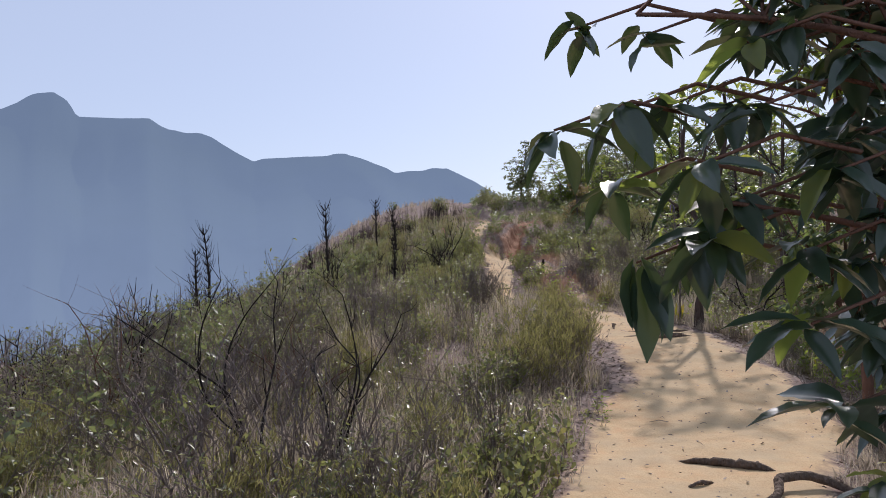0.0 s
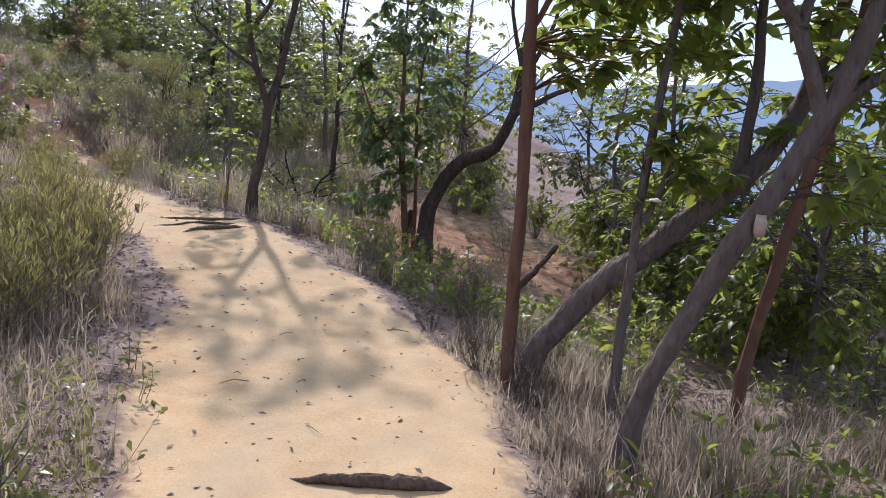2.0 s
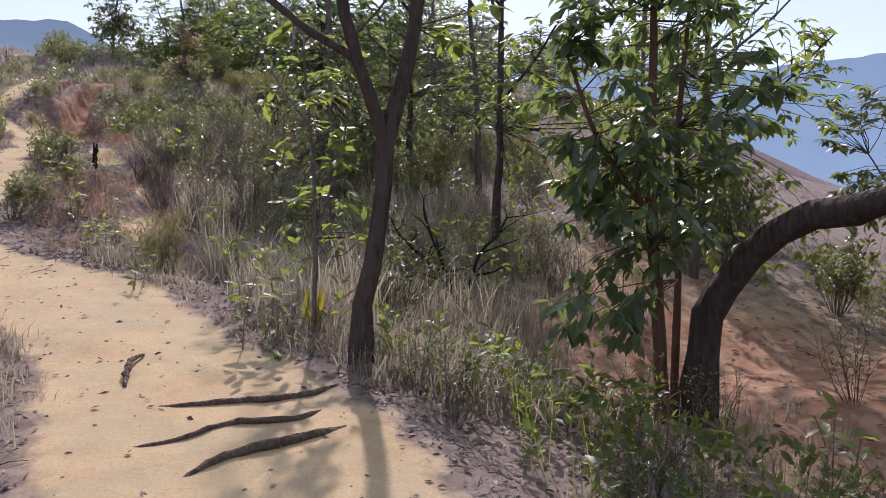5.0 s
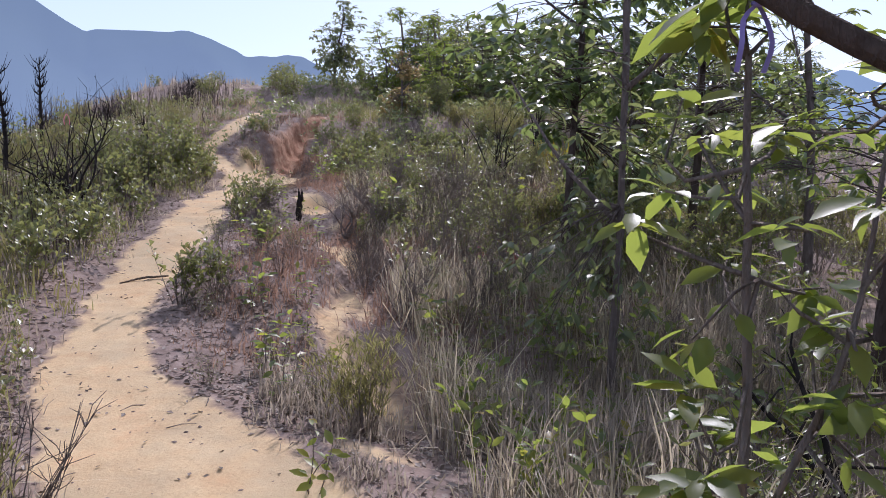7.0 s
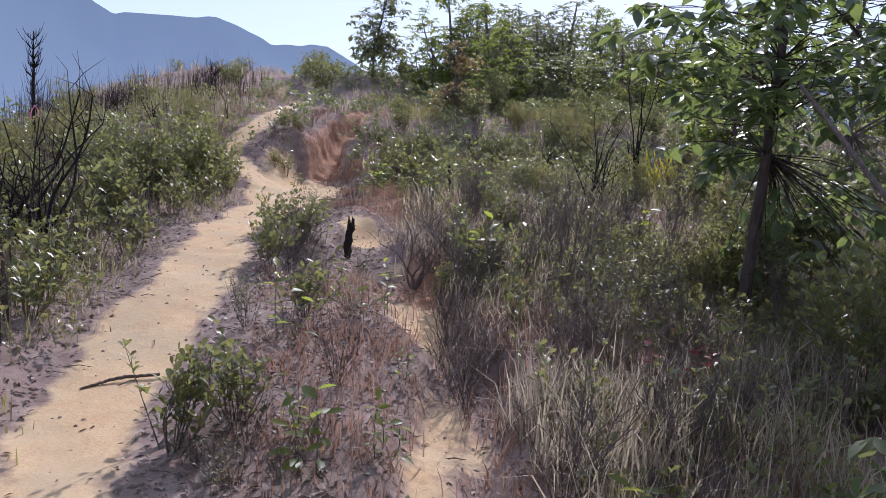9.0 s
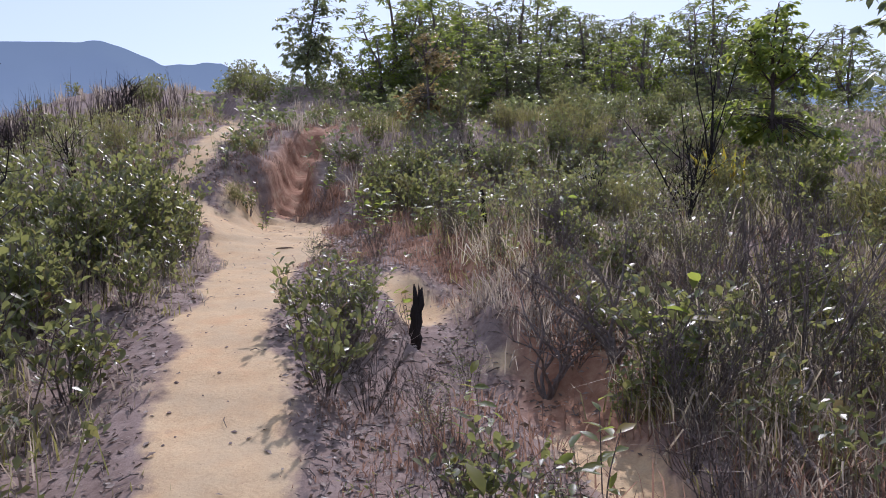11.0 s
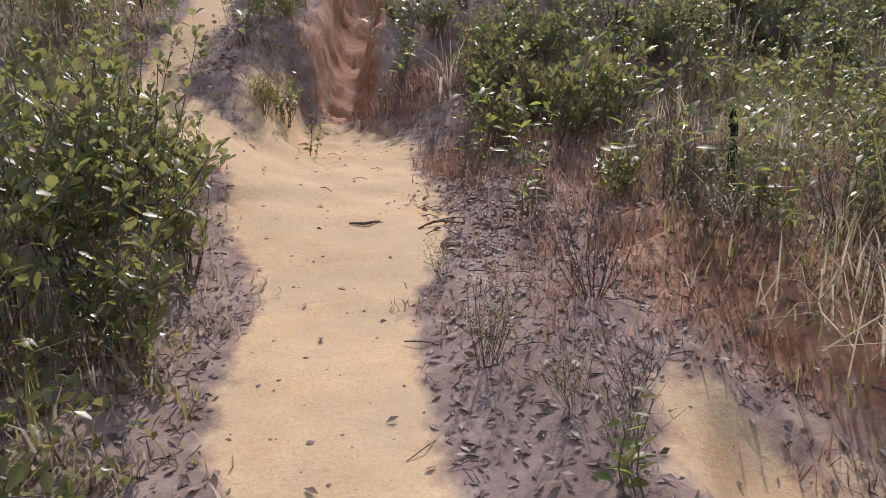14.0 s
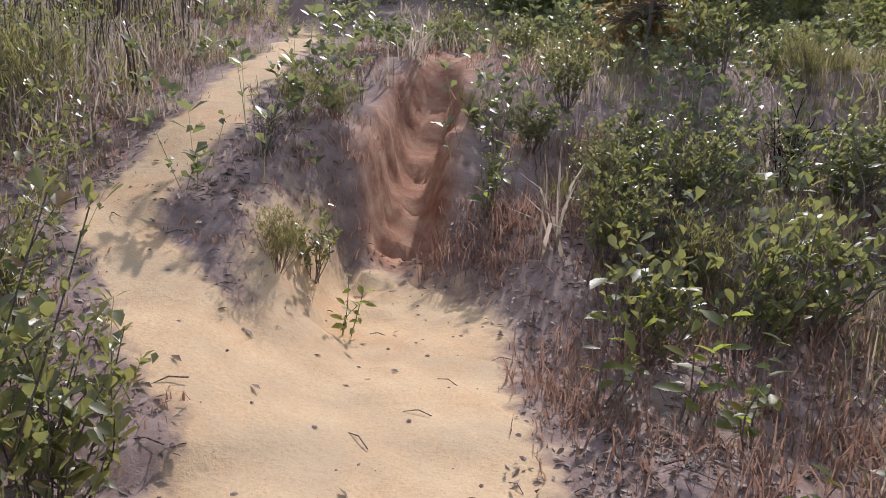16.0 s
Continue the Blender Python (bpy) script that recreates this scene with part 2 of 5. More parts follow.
def tube(points, radii, sides=8, rng=None, wobble=0.0):
    """A tapering round limb along points, as quads with a closed tip."""
    p, r = np.asarray(points, float), np.asarray(radii, float)
    t = np.gradient(p, axis=0)
    t /= np.linalg.norm(t, axis=1)[:, None] + 1e-9
    ref = np.array([0.31, 0.95, 0.05]) if abs(t[0][2]) > 0.7 else np.array([0.0, 0.1, 1.0])
    u = np.cross(t, ref)
    u /= np.linalg.norm(u, axis=1)[:, None] + 1e-9
    w = np.cross(t, u)
    a = np.linspace(0, 2 * np.pi, sides, endpoint=False)
    ring = u[:, None] * np.cos(a)[None, :, None] + w[:, None] * np.sin(a)[None, :, None]
    rr = r[:, None] * np.ones(sides)[None]
    if rng is not None and wobble:
        rr = rr * (1 + wobble * rng.normal(0, 1, rr.shape))
    v = (p[:, None] + ring * rr[:, :, None]).reshape(-1, 3)
    i, j = np.meshgrid(np.arange(len(p) - 1), np.arange(sides), indexing="ij")
    k = (j + 1) % sides
    f = np.stack([i * sides + j, i * sides + k, (i + 1) * sides + k, (i + 1) * sides + j], -1).reshape(-1, 4)
    return v, f


def smooth_line(knots, n):
    """n points along a smooth curve through the knots."""
    k = np.asarray(knots, float)
    s = np.r_[0, np.cumsum(np.linalg.norm(np.diff(k[:, :3], axis=0), axis=1))]
    out = np.empty((n, k.shape[1]))
    u = np.linspace(0, s[-1], n)
    m = np.gradient(k, s, axis=0)
    i = np.clip(np.searchsorted(s, u, side="right") - 1, 0, len(s) - 2)
    h = (s[i + 1] - s[i])[:, None]
    x = ((u - s[i]) / (s[i + 1] - s[i]))[:, None]
    out = (2 * x**3 - 3 * x**2 + 1) * k[i] + (x**3 - 2 * x**2 + x) * h * m[i] + (-2 * x**3 + 3 * x**2) * k[i + 1] + (x**3 - x**2) * h * m[i + 1]
    return out


# Leaf shapes, one unit long along +y, their faces up: a folded eight-triangle leaf and a folded two-triangle one.
LEAF_V = np.array([(0, 0, 0), (0, 0.33, 0.0), (0, 0.68, -0.03), (0, 1, -0.12), (-0.17, 0.30, 0.05), (-0.195, 0.62, 0.02), (0.17, 0.30, 0.05), (0.195, 0.62, 0.02)])
LEAF_F = np.array([(0, 1, 4), (1, 5, 4), (1, 2, 5), (2, 3, 5), (0, 6, 1), (1, 6, 7), (1, 7, 2), (2, 7, 3)])
SMALL_V = np.array([(0, 0, 0), (-0.17, 0.5, 0.05), (0, 1, -0.08), (0.17, 0.5, 0.05)])
THIN_V = SMALL_V * np.array([0.32, 1, 1])
SMALL_F = np.array([(0, 2, 1), (0, 3, 2)])
OVAL_V = np.array([(0, 0, 0), (-0.29, 0.66, 0.06), (0, 0.6, 0.0), (0.29, 0.66, 0.06), (0, 1, -0.05)])
OVAL_F = np.array([(0, 2, 1), (0, 3, 2), (1, 2, 4), (2, 3, 4)])

# A rounded, blunt leaf of eight triangles.
ROUND_V = np.array([(0, 0, 0), (0, 0.6, 0), (0, 1, -0.04), (-0.14, 0.3, 0.03), (-0.27, 0.64, 0.06), (-0.17, 0.92, 0.02), (0.14, 0.3, 0.03), (0.27, 0.64, 0.06), (0.17, 0.92, 0.02)])
ROUND_F = np.array([(0, 1, 3), (3, 1, 4), (4, 1, 5), (5, 1, 2), (0, 6, 1), (6, 7, 1), (7, 8, 1), (8, 2, 1)])


def leaves(shape, at, way, size, rng, roll=0.5, wide=1.0):
    """Many leaves at once: a base, a pointing direction and a length each."""
    v0, f0 = shape
    at, way, size = np.asarray(at), np.asarray(way, float), np.asarray(size)
    y = way / (np.linalg.norm(way, axis=1)[:, None] + 1e-9)
    z = np.array([0, 0, 1.0]) + rng.normal(0, roll, y.shape)
    x = np.cross(y, z)
    x /= np.linalg.norm(x, axis=1)[:, None] + 1e-9
    z = np.cross(x, y)
    m = np.stack([x * wide, y, z], 1) * size[:, None, None]
    v = np.einsum("vk,nkc->nvc", v0, m) + at[:, None]
    f = f0[None] + (np.arange(len(at)) * len(v0))[:, None, None]
    return v.reshape(-1, 3), f.reshape(-1, f0.shape[1])


def fuzz(x, y, cell, seed):
    """Smooth value noise over the plan, 0 to 1."""
    x, y = np.asarray(x, float) / cell, np.asarray(y, float) / cell
    i, j = np.floor(x).astype(np.int64), np.floor(y).astype(np.int64)
    u, w = x - i, y - j
    u, w = u * u * (3 - 2 * u), w * w * (3 - 2 * w)

    def h(a, b):
        n = (a * 374761393 + b * 668265263 + seed * 144665) & 0x7FFFFFFF
        n = ((n ^ (n >> 13)) * 1274126177) & 0x7FFFFFFF
        return ((n ^ (n >> 16)) & 0xFFFF) / 65535.0

    return (h(i, j) * (1 - u) + h(i + 1, j) * u) * (1 - w) + (h(i, j + 1) * (1 - u) + h(i + 1, j + 1) * u) * w


# ---- lie of the land ----
# The trail: y, x, half width, height.
TRAIL = [
    (-6, 0.2, 0.6, -0.15), (0, 0.45, 0.6, 0.0), (2.4, 0.75, 0.6, 0.03), (4.8, 1.55, 0.62, 0.07), (6.4, 2.25, 0.78, 0.07),
    (7.8, 2.65, 0.64, 0.21), (9.5, 2.72, 0.50, 0.42), (11, 2.42, 0.42, 0.50), (12, 2.22, 0.44, 0.57), (12.7, 1.95, 0.42, 0.62),
    (13.6, 1.38, 0.23, 0.69), (14.5, 1.14, 0.19, 0.76), (16, 1.07, 0.15, 0.88), (17.5, 1.15, 0.18, 1.16), (19.3, 1.16, 0.20, 1.38),
    (21.2, 1.42, 0.24, 1.43), (22, 1.6, 0.44, 1.47), (22.8, 1.45, 0.42, 1.6), (23.4, 0.92, 0.17, 1.82), (24, 0.52, 0.08, 2.06),
    (24.9, 0.82, 0.07, 2.42), (26.5, 1.02, 0.08, 2.78), (28.5, 1.3, 0.10, 3.03), (30, 1.4, 0.13, 3.12), (34, 0.6, 0.1, 3.5),
]
RIDGE = [(-60, -3), (-20, -0.9), (-6, -0.15), (0, 0.0), (4.8, 0.07), (6.4, 0.07), (7.8, 0.21), (9.5, 0.42), (12, 0.57), (14.5, 0.76), (16, 0.88), (17.5, 1.16), (19.3, 1.38), (22, 1.5), (23.5, 1.9), (25, 2.4), (27, 2.75), (30, 3.2), (35, 4.2), (43, 5.0), (50, 5.0), (70, 1.0), (110, -18), (300, -90), (4500, -140)]
TY, TX, TW, TZ = np.array(TRAIL).T
RY, RZ = np.array(RIDGE).T


def soft_interp(y, ys, vs):
    """A gently rounded run through the knots."""
    return sum(np.interp(y + o, ys, vs) * k for o, k in ((-0.5, 0.2), (-0.2, 0.2), (0, 0.2), (0.2, 0.2), (0.5, 0.2)))


def line_distance(x, y, line):
    """Distance to a broken line and the share of its length."""
    best, share = np.full(np.shape(x), 1e9), np.zeros(np.shape(x))
    for n, ((ax, ay), (bx, by)) in enumerate(zip(line, line[1:])):
        dx, dy = bx - ax, by - ay
        t = np.clip(((x - ax) * dx + (y - ay) * dy) / (dx * dx + dy * dy), 0, 1)
        d = np.hypot(x - ax - t * dx, y - ay - t * dy)
        near = d < best
        best, share = np.where(near, d, best), np.where(near, (n + t) / (len(line) - 1), share)
    return best, share


RUNNEL = [(2.75, 13.0), (2.95, 14.1), (2.7, 15.2), (3.02, 16.4), (2.75, 17.3), (2.85, 18.2), (2.45, 19.2), (2.85, 20.4), (2.75, 21.3)]
GULLY = [(1.75, 23.6), (1.88, 24.6), (2.02, 25.5), (2.3, 26.6), (2.68, 27.8)]


def trail_at(y):
    return np.interp(y, TY, TX), np.interp(y, TY, TW)


def ground(x, y):
    """Height of the ground, and how bare and how red its soil is."""
    x, y = np.asarray(x, float), np.asarray(y, float)
    base = soft_interp(y, RY, RZ)
    tx, tw = trail_at(y)
    d = x - tx
    left, right = np.maximum(-d - np.interp(y, [12, 22], [2.2, 1.0]), 0), np.maximum(d - 0.65, 0)
    fall = np.interp(y, [4, 12, 22, 32], [0.014, 0.018, 0.042, 0.05])
    z = base - np.where(left < 9, fall * left**2, fall * 81 + (left - 9) * 0.45)
    terrace = np.interp(y, [-10, 3, 8, 11, 15, 20], [0.35, 0.3, 0.62, 0.62, 0.10, 0.0])
    z = z - terrace * np.clip(right / 2.0, 0, 1)
    far_right = np.maximum(d - np.interp(y, [0, 10, 20, 30], [5.5, 6.5, 9.0, 13.0]), 0)
    z = z - np.where(far_right < 12, 0.014 * far_right**2, 0.014 * 144 + (far_right - 12) * 0.30)
    # The bank falls away on the gully's side.
    z = z - 0.36 * np.clip((x - 1.5) / 0.7, 0, 1) * np.interp(y, [22.4, 23.4, 25.3, 27.0], [0, 0.75, 1, 0])
    hill = np.clip((np.abs(x) - 60) / 200, 0, 1)
    z = np.maximum(z, -140 + 25 * fuzz(x, y, 90, 5) * hill)
    rough = (fuzz(x, y, 2.3, 1) - 0.5) * 0.28 + (fuzz(x, y, 0.8, 2) - 0.5) * 0.13 + (fuzz(x, y, 0.27, 3) - 0.5) * 0.05
    away = np.clip((np.abs(d) - tw) / 0.5, 0, 1)
    # The trail lies a little below its banks and is worn hollow.
    off, share = line_distance(x, y, list(zip(TX, TY)))
    tw = np.interp(share * (len(TX) - 1), np.arange(len(TX)), TW) + (fuzz(x, y, 0.5, 17) - 0.5) * 0.16 + (fuzz(x, y, 0.16, 18) - 0.5) * 0.08
    tz = np.interp(share * (len(TX) - 1), np.arange(len(TX)), TZ)
    tz = np.where(y < 22.5, soft_interp(y, TY, TZ), tz)
    on = np.clip(1 - (off - tw * 0.9) / 0.45, 0, 1) * (y > -8)
    on = on * on * (3 - 2 * on)
    z = z + away * (rough + 0.05)
    z = z * (1 - on) + (tz + (fuzz(x, y, 0.5, 7) - 0.5) * 0.035 + (fuzz(x, y, 0.12, 8) - 0.5) * 0.014) * on
    bare = np.clip(1.0 - (off - tw) / np.interp(y, [10, 13], [0.24, 0.15]), 0, 1) * (y > -8)
    # The washed-out runnel beside the trail.
    rd, rs = line_distance(x, y, RUNNEL)
    cut = np.clip(1 - (rd - 0.05 - 0.16 * fuzz(x, y, 0.6, 12)) / 0.22, 0, 1)
    z = z - 0.17 * cut * cut * (3 - 2 * cut) * np.clip(np.minimum(rs, 1 - rs) * 8, 0, 1)
    patchy = fuzz(x, y, 1.1, 11)
    bare = np.maximum(bare, np.clip(1.15 - (rd - 0.10) / 0.22, 0, 1) * np.clip((0.5 * patchy + 0.5 * fuzz(x, y, 0.4, 19) - 0.42) * 3.2, 0.0, 0.8) * np.clip((0.9 - rs) * 8, 0, 1))
    lip = np.clip(1.25 - np.hypot((x - 1.75 - 0.08 * (y - 23)) / 0.75, (y - 23.2) / 1.7), 0, 1)
    lip = np.clip(lip * 2.4, 0, 1) * np.clip((x - 0.95) / 0.6, 0, 1)
    z = z * (1 - lip) + (1.49 + 0.032 * (y - 22) + (fuzz(x, y, 0.5, 7) - 0.5) * 0.05 + (fuzz(x, y, 0.18, 27) - 0.5) * 0.03) * lip
    # The stepped red gully where the trail forks.
    gd, gs = line_distance(x, y, GULLY)
    climb = np.interp(gs, [0, 0.38, 1], [0.0, 0.05, 1.0])
    steps = np.floor(climb * 7 + fuzz(x, y, 0.3, 13) * 1.3) / 7
    floor = 1.53 + 0.98 * (0.3 * climb + 0.7 * steps)
    width = np.interp(gs, [0, 0.3, 0.6, 1], [0.26, 0.14, 0.06, 0.02]) + 0.10 * fuzz(x, y, 0.4, 14) + 0.08 * (fuzz(x, y, 0.13, 24) - 0.5)
    inside = np.clip(1 - (gd - width) / 0.17, 0, 1) * np.clip(gs * 12, 0, 1) * np.clip((1 - gs) * 6, 0, 1)
    inside = inside * inside * (3 - 2 * inside)
    z = z * (1 - inside) + np.maximum(np.minimum(z, floor), z - 0.46) * inside
    z = z + np.clip(1.2 - gd / 0.8, 0, 1) * ((fuzz(x, y, 0.24, 15) - 0.5) * 0.11 + (fuzz(x, y, 0.11, 16) - 0.5) * 0.05) * np.clip(gs * 4, 0.2, 1)
    red = np.clip(1.25 - gd / 0.42, 0, 1) * np.clip((gs - 0.12) * 5, 0, 1)
    mouth = np.clip(1.2 - np.hypot((x - 1.72 - 0.06 * (y - 23)) / 0.62, (y - 23.1) / 1.55) + (patchy - 0.5) * 0.5, 0, 1)
    bare = np.maximum(bare, np.clip(mouth * 2.2, 0, 1))
    red = red * (1 - np.clip(mouth * 1.6, 0, 1))
    # Bare reddish terrace under the trees.
    yard = np.clip(1.3 - np.hypot((x - 6.6) / 2.3, (y - 10.9) / 3.2), 0, 1)
    bare = np.maximum(bare, yard * 0.62 * (0.6 + 0.8 * patchy))
    red = np.maximum(red, yard * 0.75)
    wash = np.clip(1.35 - np.hypot((x - 2.46) / 0.21, (y - 19.95) / 0.40) + (patchy - 0.5) * 0.6, 0, 1)
    bare = np.maximum(bare, wash)
    z = z - 0.06 * wash
    red = np.maximum(red, np.clip(1.25 - np.abs(x - 3.2 - 0.2 * np.sin(y * 2.0)) / 0.5, 0, 1) * np.interp(y, [17.2, 18.2, 21.6, 22.4], [0, 0.85, 0.85, 0]) * (1 - wash))
    pit = np.clip(1 - np.hypot((x - 2.85) / 0.34, (y - 21.5) / 0.22), 0, 1)
    z = z - 0.22 * pit * pit
    red = np.maximum(red, pit)
    return z, bare, red


def height(x, y):
    return float(ground(np.array([x]), np.array([y]))[0][0])


def spread(fine_from, fine_to, step, reach, grow=1.13):
    """Coordinates close together inside, ever wider apart outside."""
    inner = list(np.arange(fine_from, fine_to + step / 2, step))
    lo, hi, s = [], [], step
    while not hi or hi[-1] - fine_to < reach:
        s *= grow
        hi.append((hi[-1] if hi else inner[-1]) + s)
        lo.append((lo[-1] if lo else inner[0]) - s)
    return np.array(lo[::-1] + inner + hi)


def build_ground():
    xs, ys = spread(-1.6, 5.0, 0.052, 4300, 1.09), spread(1.5, 26.5, 0.06, 4300, 1.09)
    gx, gy = np.meshgrid(xs, ys)
    z, bare, red = ground(gx.ravel(), gy.ravel())
    n, m = len(ys), len(xs)
    i, j = np.meshgrid(np.arange(n - 1), np.arange(m - 1), indexing="ij")
    f = np.stack([i * m + j, i * m + j + 1, (i + 1) * m + j + 1, (i + 1) * m + j], -1).reshape(-1, 4)
    me = mesh_of("ground", np.stack([gx.ravel(), gy.ravel(), z], 1), f, SOIL)
    for key, value in (("bare", bare), ("red", red)):
        me.attributes.new(key, "FLOAT", "POINT").data.foreach_set("value", value.astype(np.float32))
    tagged(new("ground", me), "sandy hillside trail with dry grey soil beside it", "ground", kind="structure")


build_ground()

# ---- distance ----
# Skylines: bearing from straight ahead to the right, and how high the crest stands, in degrees.
WEST = [(-120, 6), (-90, 7), (-60, 9), (-45, 10), (-36, 10.6), (-31.4, 11.5), (-29.4, 12.5), (-28.3, 12.7), (-27.4, 12.2), (-26.9, 11.3), (-24, 11.3), (-22.2, 11.3), (-20.9, 10.5), (-18.8, 10.4), (-15.1, 8.4), (-11.3, 8.7), (-8.4, 8.8), (-6.7, 8.2), (-4.8, 7.4), (-0.7, 7.5), (1.4, 6.5), (2.8, 5.5), (6, 3.5), (12, 1.5)]
EAST = [(8, 1.0), (16, 3.0), (24, 4.2), (30, 5.6), (33.8, 6.6), (35, 6.6), (37.5, 6.5), (39.2, 5.6), (41, 5.2), (44, 4.2), (50, 5.0), (62, 6.0), (80, 5.0), (110, 4.0)]
SOUTH = [(100, 3.0), (120, 4.0), (150, 5.0), (180, 4.0), (210, 5.0), (245, 6.0)]


def mountain(skyline, reach, foot, material, seed, label):
    az = np.arange(skyline[0][0], skyline[-1][0] + 0.01, 0.25)
    el = np.interp(az, *np.array(skyline).T) + (fuzz(az, az * 0, 0.9, seed) - 0.5) * 0.22
    rows = np.linspace(0, 1, 26)
    a, r = np.meshgrid(np.radians(az), rows)
    e = np.tan(np.radians(np.interp(np.degrees(a), az, el)))
    dist = reach * (1 - 0.45 * r) + (fuzz(np.degrees(a), r * 9, 2.5, seed + 1) - 0.5) * reach * 0.12 * np.minimum(r * 4, 1)
    z = e * reach * (1 - r) ** 1.15 + foot * r
    v = np.stack([np.sin(a) * dist, np.cos(a) * dist, z], -1).reshape(-1, 3)
    n, m = a.shape
    i, j = np.meshgrid(np.arange(n - 1), np.arange(m - 1), indexing="ij")
    f = np.stack([i * m + j, (i + 1) * m + j, (i + 1) * m + j + 1, i * m + j + 1], -1).reshape(-1, 4)
    tagged(new("mountain", mesh_of("mountain", v, f, material)), label, "mountain", kind="structure")


# The air's haze on these ridges is put into their glowing colour.
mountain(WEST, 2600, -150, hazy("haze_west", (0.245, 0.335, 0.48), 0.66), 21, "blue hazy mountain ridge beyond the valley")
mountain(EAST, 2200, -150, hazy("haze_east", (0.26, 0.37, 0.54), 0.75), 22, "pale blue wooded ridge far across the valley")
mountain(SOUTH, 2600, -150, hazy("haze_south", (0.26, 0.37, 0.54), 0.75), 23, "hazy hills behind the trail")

# ---- trees ----
LEAF, ROUND, OVAL, SMALL, THIN = (LEAF_V, LEAF_F), (ROUND_V, ROUND_F), (OVAL_V, OVAL_F), (SMALL_V, SMALL_F), (THIN_V, SMALL_F)


def limb(knots, n=14, sides=9, rng=None):
    """A bent limb through knots of x, y, z, radius."""
    line = smooth_line(knots, n)
    if rng is not None:
        line[1:-1, :3] += rng.normal(0, 0.08, (n - 2, 3)) * line[1:-1, 3:4] * 2
    return tube(line[:, :3], np.maximum(line[:, 3], 0.003), sides, rng, 0.07), line


def rosettes(tips, ways, per, size, rng, shape=LEAF, droop=0.35, flare=1.0):
    """A whorl of leaves at each twig's tip."""
    n = len(tips)
    at = np.repeat(tips, per, 0) + rng.normal(0, 0.012, (n * per, 3))
    a = rng.uniform(0, 2 * np.pi, n)[:, None] + np.arange(per)[None] * (2 * np.pi / per) + rng.normal(0, 0.3, (n, per))
    w = np.repeat(ways, per, 0)
    out = np.stack([np.cos(a), np.sin(a), np.zeros_like(a)], -1).reshape(-1, 3) * flare
    way = out + w * 0.55 + rng.normal(0, 0.25, out.shape) - np.array([0, 0, droop])
    return leaves(shape, at, way, size * rng.uniform(0.55, 1.15, n * per), rng, 0.35)


def crown(lines, blobs, count, rng, per=7, size=0.11, shape=LEAF, droop=0.35, thick=0.006, along=3):
    """Twigs from the nearest limb out to points spread through blobs (x, y, z, rx, ry, rz), with whorls at their ends."""
    pts = np.concatenate([l[:, :3] for l in lines])
    share = np.array([b[3] * b[4] * b[5] for b in blobs]) ** 0.8
    pick = rng.choice(len(blobs), count, p=share / share.sum())
    b = np.array(blobs)[pick]
    d = rng.normal(0, 1, (count, 3))
    d /= np.linalg.norm(d, axis=1)[:, None]
    goal = b[:, :3] + d * b[:, 3:6] * rng.uniform(0.35, 1.0, (count, 1)) ** 0.5
    twigs, tips, ways = [], [], []
    for g in goal:
        gap = np.linalg.norm(pts - g, axis=1) + 0.6 * np.maximum(pts[:, 2] - g[2], 0)
        s = pts[np.argmin(gap + rng.uniform(0, 0.12, len(pts)))]
        mid = (s + g) / 2 + rng.normal(0, 0.05, 3) + np.array([0, 0, 0.06 * np.linalg.norm(g - s)])
        line = smooth_line([s, mid, g], 4)
        twigs.append(tube(line, np.linspace(thick, thick * 0.4, 4), 3))
        way = line[-1] - line[-2]
        way /= np.linalg.norm(way) + 1e-9
        tips.append(g)
        ways.append(way)
        for k in range(along):
            u = rng.uniform(0.45, 0.95)
            tips.append(s * (1 - u) ** 2 + 2 * mid * u * (1 - u) + g * u * u)
            ways.append(way)
    tips, ways = np.array(tips), np.array(ways)
    whole = np.arange(len(tips)) % (along + 1) == 0
    some = [rosettes(tips[whole], ways[whole], per, size, rng, shape, droop)]
    if along:
        some.append(rosettes(tips[~whole], ways[~whole], 2, size * 0.9, rng, shape, droop))
    return joined(twigs), joined(some)


def tree(name, label, base, limbs, blobs, count, seed, leaf=BROAD, wood=DARKBARK, twig_wood=None, per=7, size=0.11, shape=LEAF, droop=0.35, along=3, thick=0.006, group="", limb_name="limb"):
    """A tree with its trunk, limbs, twigs and crown; the first limb is the trunk. Knots are in world places."""
    rng = np.random.default_rng(seed)
    base = np.array([base[0], base[1], height(base[0], base[1])])
    ob = thing(name, label, "tree", base, group)
    lines = []
    for k, knots in enumerate(limbs):
        (v, f), line = limb([(x - base[0], y - base[1], z - base[2], r) for x, y, z, r in knots], 18 if k == 0 else 10, 10 if k == 0 else 7, rng)
        lines.append(line)
        part("trunk" if k == 0 else limb_name, mesh_of("trunk" if k == 0 else limb_name, v, f, wood), ob)
    local = [(b[0] - base[0], b[1] - base[1], b[2] - base[2], *b[3:]) for b in blobs]
    up = [l[len(l) // 3:] for l in lines]
    (tv, tf), (lv, lf) = crown(up, local, count, rng, per, size, shape, droop, thick, along)
    tagged(part("twig_growth", mesh_of("twig_growth", tv, tf, twig_wood or wood), ob), kind="stuff")
    tagged(part("crown", mesh_of("crown", lv, lf, leaf), ob), kind="stuff")
    return ob


